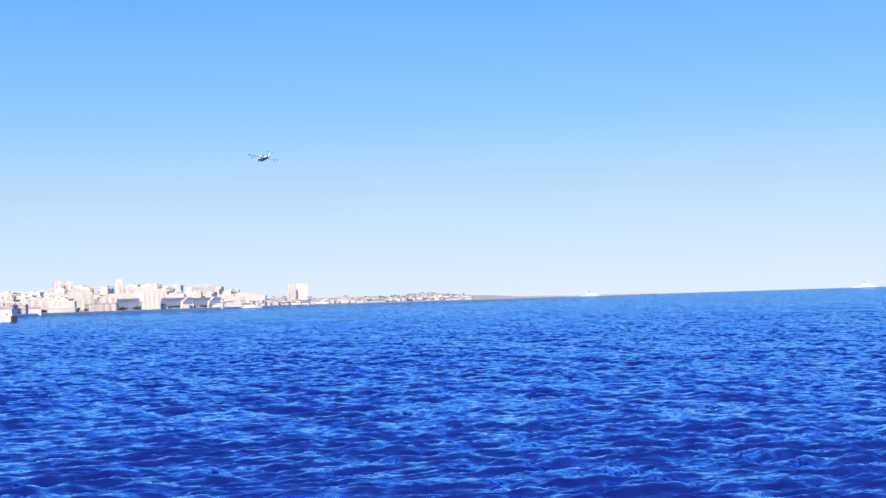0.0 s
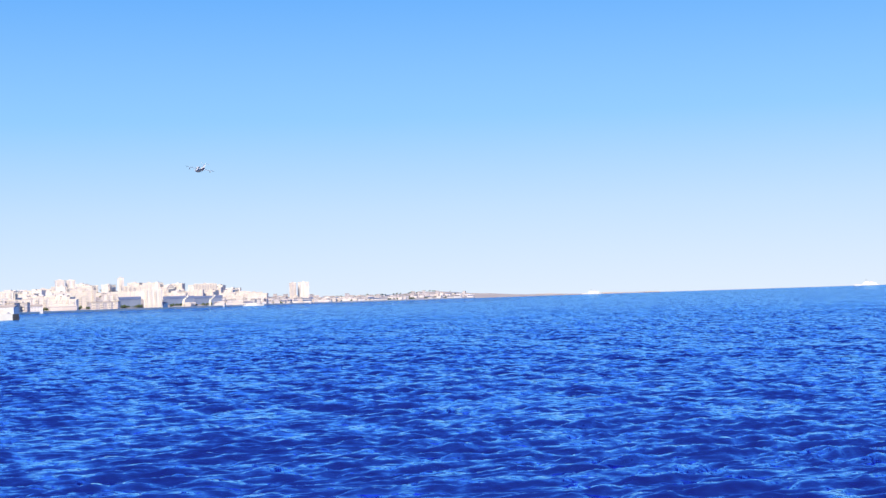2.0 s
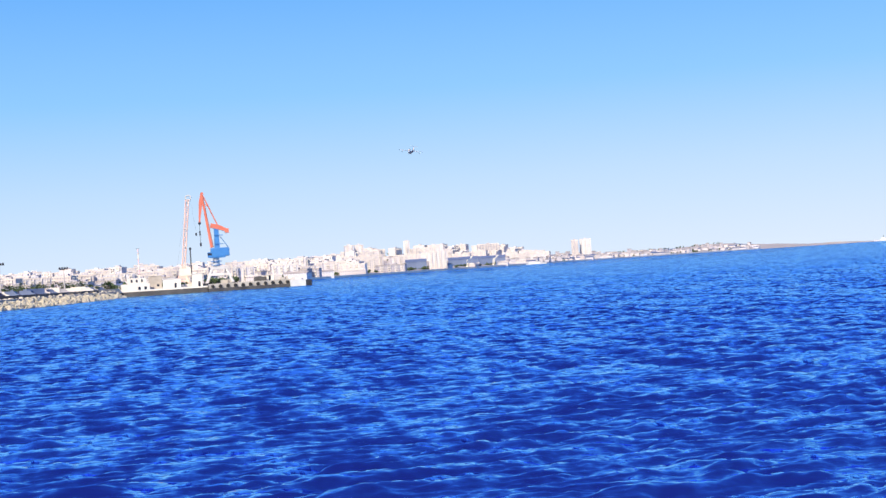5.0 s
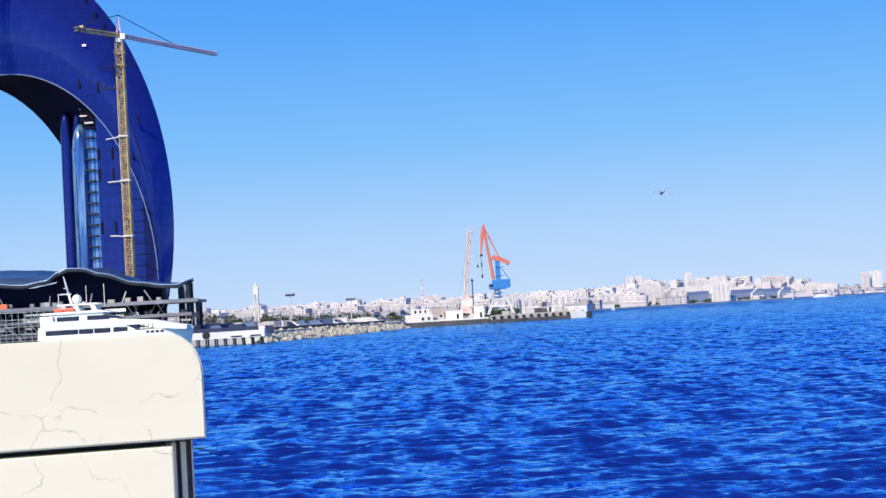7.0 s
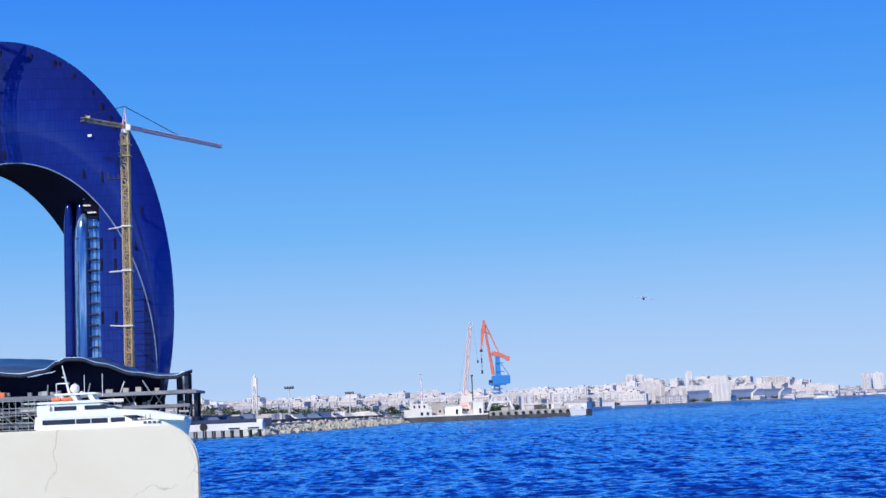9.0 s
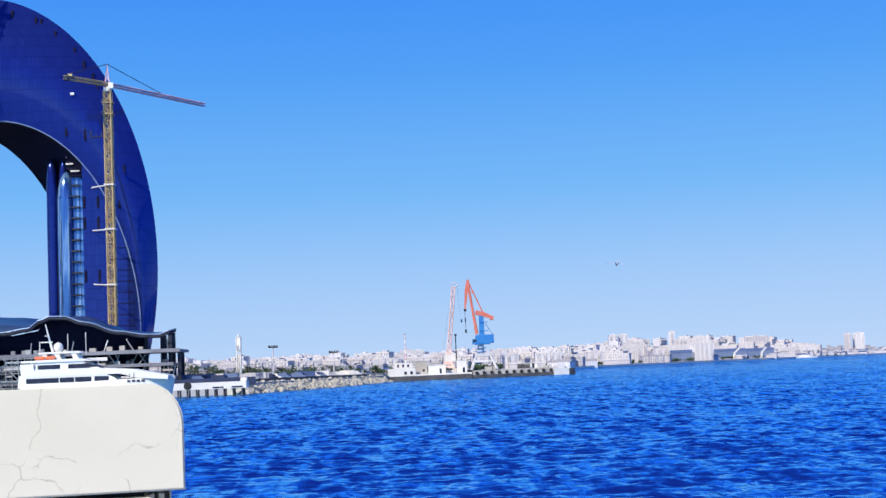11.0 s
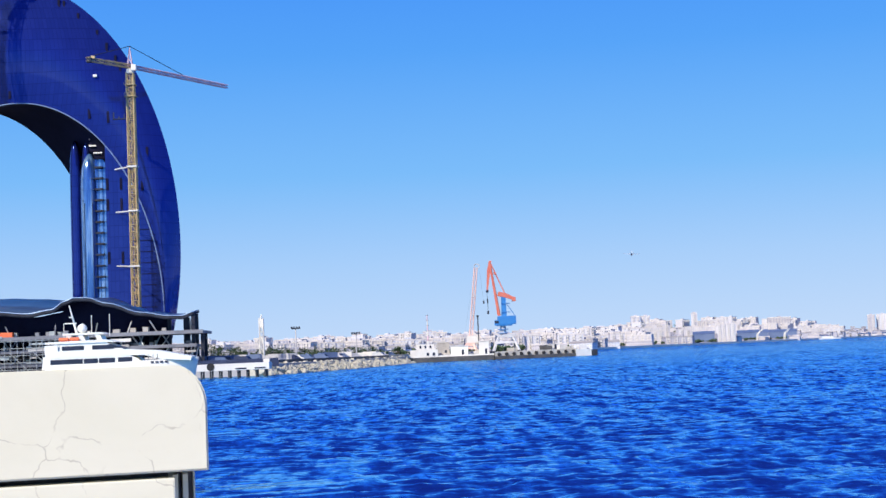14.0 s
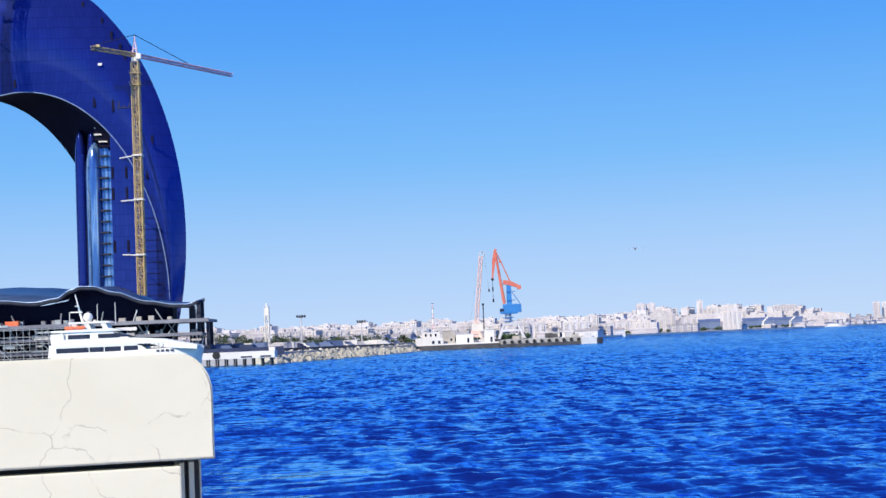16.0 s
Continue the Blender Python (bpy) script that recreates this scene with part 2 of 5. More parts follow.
# near-black blue, holds the shade of undersides, gaps and openings in its colour
DARK_SHADE = worn("blue_black_shade", (0.006, 0.006, 0.02), (0.012, 0.012, 0.035), 0.1, 0.7, spec=0.08)
GELCOAT = worn("white_yacht_gelcoat", (0.80, 0.79, 0.70), (0.86, 0.84, 0.76), 0.3, 0.35, 0, 0.02, spec=0.3)
LIFE_ORANGE = worn("orange_liferaft_cover", (0.75, 0.13, 0.04), (0.85, 0.2, 0.08), 0.8, 0.6)
AIR_WHITE = worn("white_aircraft_paint", (0.72, 0.74, 0.77), (0.80, 0.81, 0.83), 0.2, 0.35)
AIR_DARK = worn("dark_blue_aircraft_paint", (0.02, 0.03, 0.07), (0.035, 0.05, 0.11), 0.2, 0.4)
LEAF = worn("dark_green_foliage", (0.02, 0.045, 0.018), (0.06, 0.10, 0.04), 0.7, 0.8)
BARK = worn("grey_brown_bark", (0.10, 0.08, 0.06), (0.18, 0.15, 0.11), 2.0, 0.9)
BLACK = worn("black_rubber", (0.012, 0.012, 0.014), (0.03, 0.03, 0.032), 1.0, 0.8)
METAL = worn("brushed_rail_metal", (0.06, 0.06, 0.075), (0.14, 0.14, 0.16), 2.0, 0.4, 0.6)
PAVING = worn("granite_paving", (0.36, 0.33, 0.30), (0.50, 0.47, 0.43), 1.2, 0.7)


# ---- mesh helpers ----
def part(name, bm, material, parent=None, label=""):
    """Links a bmesh as one mesh object, under a thing or part where given."""
    mesh = bpy.data.meshes.new(name)
    bm.to_mesh(mesh)
    bm.free()
    mesh.materials.append(material)
    ob = new(name, mesh)
    if parent is not None:
        ob.parent = parent
    if label:
        tagged(ob, label)
    return ob


def thing(name, place, label, category, group="", kind="", yaw=0.0):
    ob = new(name)
    ob.matrix_basis = pose(*place, 0, 0, yaw)
    return tagged(ob, label, category, group, kind)


def box(bm, c, size, m=None, taper=1.0, bevel=0.0):
    """A box about c; the top is scaled by taper."""
    x, y, z = (s / 2 for s in size)
    vs = []
    for dz, k in ((-z, 1.0), (z, taper)):
        for dx, dy in ((-x, -y), (x, -y), (x, y), (-x, y)):
            p = Vector((c[0] + dx * k, c[1] + dy * k, c[2] + dz))
            vs.append(bm.verts.new(m @ p if m else p))
    made = [bm.faces.new([vs[i] for i in f]) for f in ((3, 2, 1, 0), (4, 5, 6, 7), (0, 1, 5, 4), (1, 2, 6, 5), (2, 3, 7, 6), (3, 0, 4, 7))]
    if bevel:
        es = list({e for f in made for e in f.edges})
        bmesh.ops.bevel(bm, geom=es, offset=bevel, segments=2, affect="EDGES", profile=0.6)
    return bm


def tube(bm, a, b, r, r2=None, n=8):
    """A closed round bar from a to b."""
    a, b = Vector(a), Vector(b)
    q = (b - a).to_track_quat("Z", "Y")
    rings = []
    for p, rad in ((a, r), (b, r if r2 is None else r2)):
        rings.append([bm.verts.new(p + q @ Vector((math.cos(i * math.tau / n) * rad, math.sin(i * math.tau / n) * rad, 0))) for i in range(n)])
    for i in range(n):
        j = (i + 1) % n
        bm.faces.new((rings[0][i], rings[0][j], rings[1][j], rings[1][i]))
    bm.faces.new(rings[0][::-1])
    bm.faces.new(rings[1])
    return bm


def prism(bm, outline, axis, lo, hi, inset=0.0):
    """A closed solid: an outline of 2D points drawn out along an axis from lo to hi."""
    def at(p, h):
        return Vector({"x": (h, p[0], p[1]), "y": (p[0], h, p[1]), "z": (p[0], p[1], h)}[axis])
    a, b = [bm.verts.new(at(p, lo)) for p in outline], [bm.verts.new(at(p, hi)) for p in outline]
    n = len(outline)
    for i in range(n):
        j = (i + 1) % n
        bm.faces.new((a[i], a[j], b[j], b[i]))
    bm.faces.new(a[::-1])
    bm.faces.new(b)
    bmesh.ops.recalc_face_normals(bm, faces=bm.faces[:])
    return bm


def loft(bm, rings, closed=True, caps=True):
    """A skin over rings of equal count."""
    vs = [[bm.verts.new(p) for p in ring] for ring in rings]
    n = len(vs[0])
    for a, b in zip(vs, vs[1:]):
        for i in range(n if closed else n - 1):
            j = (i + 1) % n
            bm.faces.new((a[i], a[j], b[j], b[i]))
    if caps:
        bm.faces.new(vs[0][::-1])
        bm.faces.new(vs[-1])
    bmesh.ops.recalc_face_normals(bm, faces=bm.faces[:])
    return bm


def lattice(bm, a, b, w, step, r=0.12, rd=0.07):
    """A square lattice girder from a to b: four chords, hoops and diagonals."""
    a, b = Vector(a), Vector(b)
    q = (b - a).to_track_quat("Z", "Y")
    length = (b - a).length
    cs = [q @ Vector((sx * w / 2, sy * w / 2, 0)) for sx, sy in ((-1, -1), (1, -1), (1, 1), (-1, 1))]
    for c in cs:
        tube(bm, a + c, b + c, r, n=4)
    n = max(1, round(length / step))
    for i in range(n):
        p0, p1 = a + (b - a) * (i / n), a + (b - a) * ((i + 1) / n)
        for k in range(4):
            c, d = cs[k], cs[(k + 1) % 4]
            tube(bm, p0 + c, p0 + d, rd, n=4)
            tube(bm, p0 + (c if i % 2 else d), p1 + (d if i % 2 else c), rd, n=4)
    return bm


def smooth(ob):
    ob.data.polygons.foreach_set("use_smooth", [True] * len(ob.data.polygons))
    return ob


# ---- sea ----
# wave trains: how many, shortest and longest in metres, steepness of each, spread about the wind
TRAINS = ((40, 0.24, 0.80, 0.052, 0.65), (30, 0.80, 2.0, 0.044, 0.55), (12, 2.0, 5.0, 0.018, 0.40))


def wave_heights(x, y, dr):
    """A wind sea: many small trains about one wind direction, gathered in groups."""
    rng = np.random.default_rng(7)
    z = np.zeros_like(x)
    warp = 0.6 * np.sin(x * 0.11 + 1.3 * np.sin(y * 0.07)) + 0.6 * np.sin(y * 0.13 + 1.1 * np.sin(x * 0.05 + 2.0))
    for count, short, far, slope, spread in TRAINS:
        group = np.zeros_like(x)
        for i in range(count):
            lam = short * (far / short) ** rng.random()
            ang = radians(-72) + rng.normal(0, spread)
            kx, ky = math.cos(ang) * math.tau / lam, math.sin(ang) * math.tau / lam
            fade = np.clip((lam - 1.2 * dr) / (0.9 * dr + 1e-6), 0, 1)
            ph = kx * x + ky * y + rng.random() * math.tau + warp * (0.8 + 0.5 * rng.random())
            group += slope * lam / math.tau * fade * (np.sin(ph) + 0.26 * np.cos(2 * ph))
        k = math.tau / (far * 6)
        group *= 0.9 + 0.45 * np.sin(x * k + 2.2 * np.sin(y * k * 0.7)) * np.sin(y * k * 1.2 + 1.9 * np.sin(x * k * 0.8))
        z += group
    return z


def build_sea():
    rs = [18.0]
    while rs[-1] < 1000:
        r = rs[-1]
        rs.append(r + max(0.075, min(r * r / 8800, 0.15 + r * 0.0025)))
    rs += [1100, 1300, 1700, 2400, 3400, 4300, 4950]
    rs = np.array(rs)
    fine = np.radians(np.linspace(-13, 42, 800))
    rest = np.radians(np.linspace(42, 347, 60))[1:-1]
    th = np.concatenate([fine, rest])
    dr = np.gradient(rs)
    rr, tt = np.meshgrid(rs, th, indexing="ij")
    dd = np.maximum(np.repeat(dr[:, None], len(th), 1), 0.0012 * rr)
    x, y = np.sin(tt) * rr, np.cos(tt) * rr
    z = np.zeros_like(x)
    z[:, :len(fine)] = wave_heights(x[:, :len(fine)], y[:, :len(fine)], dd[:, :len(fine)])
    z *= np.clip((1050 - rr) / 250, 0, 1)
    nr, na = rr.shape
    co = np.vstack([np.stack([x, y, z], -1).reshape(-1, 3), [[0, 0, 0]]])
    i, j = np.meshgrid(np.arange(nr - 1), np.arange(na), indexing="ij")
    k = (j + 1) % na
    quads = np.stack([i * na + j, (i + 1) * na + j, (i + 1) * na + k, i * na + k], -1).reshape(-1, 4)[:, ::-1]
    tri = [(nr * na, int(b), int((b + 1) % na)) for b in range(na)]
    mesh = bpy.data.meshes.new("water")
    mesh.from_pydata(co.tolist(), [], quads.tolist() + [t[::-1] for t in tri])
    mesh.polygons.foreach_set("use_smooth", [True] * len(mesh.polygons))
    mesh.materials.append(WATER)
    return tagged(new("water", mesh), "choppy deep blue sea water of a wide bay", "sea", kind="structure")


SEA = build_sea()


# ---- land ----
def interp(x, pairs):
    return float(np.interp(x, [p[0] for p in pairs], [p[1] for p in pairs]))


# distance of the shore, and the height of the ground far inland, by direction (degrees to the left)
SHORE = [(-30, 4700), (-26, 4400), (-24, 4000), (-21, 3500), (-17, 2900), (-13, 2300), (-8, 1800), (-5, 1500), (2, 1350), (10, 1200), (45, 900)]
INLAND = [(-30, 2), (-27.5, 3), (-26, 5), (-24, 9), (-22.5, 17), (-21, 22), (-19.8, 15), (-17, 14), (-14.5, 20), (-13, 30), (-11, 35), (-9.5, 34), (-8, 29), (-6.5, 20), (-5, 17), (0, 17), (10, 14), (45, 12)]


def shore(az):
    return interp(az, SHORE)


def land_z(az, d):
    """Ground height d metres out in the direction az."""
    k = d - shore(az)
    if k < 0:
        return -1.0
    t = min(1.0, k / 900)
    return 1.6 + (interp(az, INLAND) - 1.6) * t * t * (3 - 2 * t) + 1.2 * math.sin(az * 2.3 + d * 0.01) * t


def build_city_ground():
    azs = np.linspace(45, -30, 200)
    ks = [-30, 0, 3, 60, 140, 240, 360, 480, 600, 720, 820, 900, 1200]
    bm = bmesh.new()
    rows = []
    for a in azs:
        row = []
        for k in ks:
            d = min(shore(a) + k, 4900) if k < 1200 else 4930
            z = land_z(a, d) if k >= 3 else (0.2 if k == 0 else -1.5)
            if k >= 900:
                z = land_z(a, shore(a) + 905) + (1.5 * math.sin(a * 3.1) if k < 1200 else -3)
            r = radians(a)
            row.append(bm.verts.new((-math.sin(r) * d, math.cos(r) * d, z)))
        rows.append(row)
    for p, q in zip(rows, rows[1:]):
        for i in range(len(ks) - 1):
            bm.faces.new((p[i], q[i], q[i + 1], p[i + 1]))
    bmesh.ops.recalc_face_normals(bm, faces=bm.faces[:])
    tagged(smooth(part("ground", bm, EARTH)), "dry brown coastal land rising gently behind the shore", "ground", kind="structure")


build_city_ground()


# ---- apartment blocks of the far city ----
def block(name, w, d, storeys, wall, label, stacks=3, roofbox=True, roof=None):
    """An apartment house: walls, roof with a parapet, stair heads and stacks of loggias."""
    h = storeys * 3.0
    ob = thing(name, (0, 0, 0), label, "building", "city apartment blocks")
    part("wall", box(bmesh.new(), (0, 0, h / 2 - 3), (w, d, h + 6)), wall, ob)
    bm = bmesh.new()
    box(bm, (0, 0, h + 0.2), (w + 0.6, d + 0.6, 0.4))
    for sx in (-1, 1):
        box(bm, (sx * (w / 2), 0, h + 0.8), (0.5, d, 0.8))
    for sy in (-1, 1):
        box(bm, (0, sy * d / 2, h + 0.8), (w - 0.6, 0.5, 0.8))
    part("roof", bm, roof or ROOF_PALE, ob)
    if roofbox:
        for i in range(max(1, int(w / 26))):
            x = (i + 0.5) * w / max(1, int(w / 26)) - w / 2
            part("stair_head", box(bmesh.new(), (x, 0, h + 1.7), (5.5, 5, 2.6)), wall, ob)
    for i in range(stacks):
        x = (i + 0.5) * w / stacks - w / 2
        bm = bmesh.new()
        for s in range(storeys):
            box(bm, (x, -d / 2 - 0.6, s * 3.0 + 0.9), (w / stacks * 0.34, 1.2, 1.1))
        box(bm, (x - w / stacks * 0.18, -d / 2 - 0.6, h / 2), (0.3, 1.25, h))
        box(bm, (x + w / stacks * 0.18, -d / 2 - 0.6, h / 2), (0.3, 1.25, h))
        part("balcony_bay", bm, PALE_CONC, ob)
    return ob


def low_house(name, w, d, h, wall, roof, label):
    ob = thing(name, (0, 0, 0), label, "building", "low shore buildings")
    part("wall", box(bmesh.new(), (0, 0, h / 2 - 2), (w, d, h + 4)), wall, ob)
    part("roof", prism(bmesh.new(), [(-d / 2 - 0.5, h), (d / 2 + 0.5, h), (0, h + d * 0.16)], "x", -w / 2 - 0.5, w / 2 + 0.5), roof, ob)
    return ob


def set_down(ob, az, d, turn=0.0, lift=0.0):
    p = spot(az, d * math.cos(radians(az)))
    return pose(p.x, p.y, land_z(az, d) + lift, 0, 0, az + turn)


def build_city():
    rng = random.Random(11)
    kinds = [
        block("apartment_block", 36, 13, 4, CREAM, "long cream four-storey apartment block on the city slope", 5),
        block("apartment_block", 28, 14, 5, WHITE_WALL, "white five-storey apartment block on the city slope", 4),
        block("apartment_block", 18, 15, 5, PINK, "pinkish stone five-storey apartment block", 2),
        block("apartment_block", 15, 15, 6, WHITE_WALL, "white six-storey block on the city slope", 2),
        block("apartment_block", 24, 14, 5, CREAM, "cream five-storey apartment block with loggias", 3),
        block("apartment_block", 46, 13, 4, WHITE_WALL, "very long white four-storey apartment block", 7),
        block("apartment_block", 13, 13, 7, CREAM, "slim cream tower block above its neighbours", 2),
        block("apartment_block", 30, 14, 3, GREYB, "low grey panel building near the shore", 3, True, ROOF_GREY),
    ]
    lows = [
        low_house("shore_house", 26, 13, 6, WHITE_WALL, ROOF_GREY, "low white shore building with a shallow grey roof"),
        low_house("shore_house", 24, 12, 5, PALE_CONC, SHED_BLUE, "pale warehouse with a blue-grey sheet roof"),
        low_house("shore_house", 16, 10, 5, PINK, ROOF_PALE, "small pinkish shore house with a pale roof"),
    ]
    used = set()

    def put(proto, m):
        if proto in used:
            copy_thing(proto, m)
        else:
            proto.matrix_basis = m
            used.add(proto)

    # the dense slope from behind the hotel to the twin slabs
    az = 12.0
    while az > -14.6:
        for k, picks, step in ((40, lows, 0), (110, (0, 1, 2, 7, 2), 0), (230, (1, 2, 4, 5, 6), 0), (400, (1, 0, 4, 2, 5), 0), (600, (1, 1, 4, 0, 3), 0), (850, (0, 5, 4, 0, 1), 0)):
            if rng.random() < 0.06 or (-13.9 < az < -9.2 and 100 < k < 300):
                continue
            if k == 40 and az < -3 and rng.random() < 0.5:
                continue
            a = az + rng.uniform(-0.3, 0.3)
            d = shore(a) + k + rng.uniform(-45, 45) * (0.4 if k == 40 else 1.0)
            proto = rng.choice((lows[0], lows[1], lows[2]) if az > -3 else (lows[0], lows[2])) if k == 40 else kinds[rng.choice(picks)]
            if k == 40 and az > -6 and rng.random() < 0.5:
                proto = kinds[7]
            if az < -8 and k > 300:
                proto = rng.choice((kinds[0], kinds[2], kinds[4], lows[2], kinds[0]))
            put(proto, set_down(proto, a, d, rng.choice((-24, -12, 0, 8, 15, 70))))
        az -= 0.42
    # lower roofs thin out along the far shore
    small = [
        low_house("shore_house", 12, 9, 5, WHITE_WALL, ROOF_GREY, "small white house with a grey roof on the far shore"),
        low_house("shore_house", 9, 8, 6, PINK, ROOF_PALE, "narrow pinkish house on the far shore"),
        low_house("shore_house", 16, 10, 4, CREAM, SHED_BLUE, "low cream house with a blue-grey roof on the far shore"),
        low_house("shore_house", 8, 8, 9, GREYB, ROOF_GREY, "grey three-storey house on the far shore"),
    ]
    lows += small
    az = -13.4
    while az > -23.0:
        for k in (45, 85, 135, 195, 270, 350, 440, 540):
            if rng.random() < 0.12 + (0.45 if az < -19.5 else 0):
                continue
            a = az + rng.uniform(-0.15, 0.15)
            proto = rng.choice(small)
            put(proto, set_down(proto, a, shore(a) + k + rng.uniform(-30, 30), rng.choice((-20, -8, 0, 10, 30))))
        az -= 0.27
    for i, proto in enumerate(kinds + lows):
        if proto not in used:
            put(proto, set_down(proto, 6.0 - 2.1 * i, shore(6.0 - 2.1 * i) + 300))
    # the landmarks of the skyline, each with its roof at its height over the sea
    def crown(ob, az, d, top, storeys, turn=0.0):
        return set_down(ob, az, d, turn, top - storeys * 3.0 - 1.2 - land_z(az, d))

    tall = block("tower_block", 14.5, 16, 14, WHITE_WALL, "white tall slab, one of two standing close together on the skyline", 2)
    tall.matrix_basis = crown(tall, -7.42, 2500, 51, 14, 5)
    copy_thing(tall, crown(tall, -7.80, 2510, 51, 14, 5))
    lone = block("tower_block", 11, 11, 14, CREAM, "lone slim cream tower on the hill", 1)
    lone.matrix_basis = crown(lone, -9.63, 2650, 55, 14)
    slab = block("slab_block", 42, 16, 9, GREYB, "wide grey slab block on the hill with many windows", 8)
    slab.matrix_basis = crown(slab, -12.75, 2850, 44, 9, 4)
    pale = block("tower_block", 25, 14, 8, CREAM, "pale block with a blank face standing by the shore", 4)
    pale.matrix_basis = crown(pale, -10.8, 2120, 28, 8)
    dark = block("tower_block", 15, 18, 12, GREYB, "dark grey tower block on the low shore", 2)
    dark.matrix_basis = crown(dark, -16.05, 3180, 45, 12)
    white = block("tower_block", 24, 18, 12, WHITE_WALL, "white tower block beside a dark one on the low shore", 3)
    white.matrix_basis = crown(white, -16.45, 3200, 46, 12)
    for a, w in ((-9.95, 30), (-11.75, 46), (-12.85, 44)):
        ob = low_house("dock_shed", w, 24, 11, SHED_BLUE, SHED_BLUE, "big blue-grey dock shed on the shore")
        ob.matrix_basis = set_down(ob, a, shore(a) + 150, 0, 0)
    # two slanting white loading cranes before the sheds
    for a in (-11.9, -12.9):
        ob = thing("loading_crane", (0, 0, 0), "small white slanting loading crane on the far quay", "crane")
        part("tower", lattice(bmesh.new(), (0, 0, 0), (1.5, 0, 11), 2.0, 3.0, 0.5, 0.25), GELCOAT, ob)
        part("arm", lattice(bmesh.new(), (1.5, 0, 10), (9, 0, 17), 1.4, 2.6, 0.4, 0.2), GELCOAT, ob)
        ob.matrix_basis = set_down(ob, a, shore(a) + 60, 0, 0)


build_city()


def build_sea_wall():
    """A low pale wall that follows the far shore."""
    ob = thing("sea_wall", (0, 0, 0), "long low pale sea wall along the far shore", "wall")
    for a0, a1 in ((12, 4), (4, -4), (-4, -9), (-9, -14), (-14, -19), (-19, -23)):
        rings = []
        for a in np.linspace(a0, a1, 12):
            r = radians(a)
            rings.append([(-math.sin(r) * d, math.cos(r) * d, z) for d, z in ((shore(a) - 1, -1.0), (shore(a) - 1, 2.4), (shore(a) + 3, 2.4), (shore(a) + 3, -1.0))])
        part("section", loft(bmesh.new(), rings), PALE_CONC, ob)


build_sea_wall()


def build_city_trees():
    """Dark tree clumps along the shore road and between the houses of the slope."""
    rng = random.Random(17)
    verts, faces = [], []

    def clump(c, r):
        for _ in range(5):
            o = c + Vector((rng.gauss(0, r * 0.6), rng.gauss(0, r * 0.6), rng.uniform(0.2, 1.0) * r))
            s, n = r * rng.uniform(0.35, 0.7), len(verts)
            ring = [o + Vector((math.cos(i * math.tau / 6) * s * rng.uniform(0.7, 1.3), math.sin(i * math.tau / 6) * s * rng.uniform(0.7, 1.3), rng.uniform(-0.3, 0.3) * s)) for i in range(6)]
            verts.extend(ring + [o + Vector((0, 0, s * rng.uniform(0.7, 1.2))), o - Vector((0, 0, s))])
            for i in range(6):
                j = (i + 1) % 6
                faces.extend([(n + i, n + j, n + 6), (n + j, n + i, n + 7)])

    for _ in range(1150):
        az = rng.uniform(-22.5, 11.5)
        k = rng.choice((22, 30, 70, 80, 160, 180, 320, 500, 700, 880)) + rng.uniform(-14, 14)
        if az > -3 and rng.random() < 0.6:
            k = rng.uniform(12, 95)
        elif az < -3:
            k = max(k, 90)
        d = shore(az) + k
        r = radians(az)
        clump(Vector((-math.sin(r) * d, math.cos(r) * d, land_z(az, d) + 1.0)), rng.uniform(2.2, 5.0) if az > -3 else rng.uniform(1.5, 3.2))
    me = bpy.data.meshes.new("shore_trees")
    me.from_pydata(verts, [], faces)
    me.materials.append(LEAF)
    tagged(new("shore_trees", me), "dark green trees scattered between the far houses", "trees", kind="stuff")


build_city_trees()


# ---- hotel: a crescent over a glass leg ----
HX, HY = -151.0, 520.0


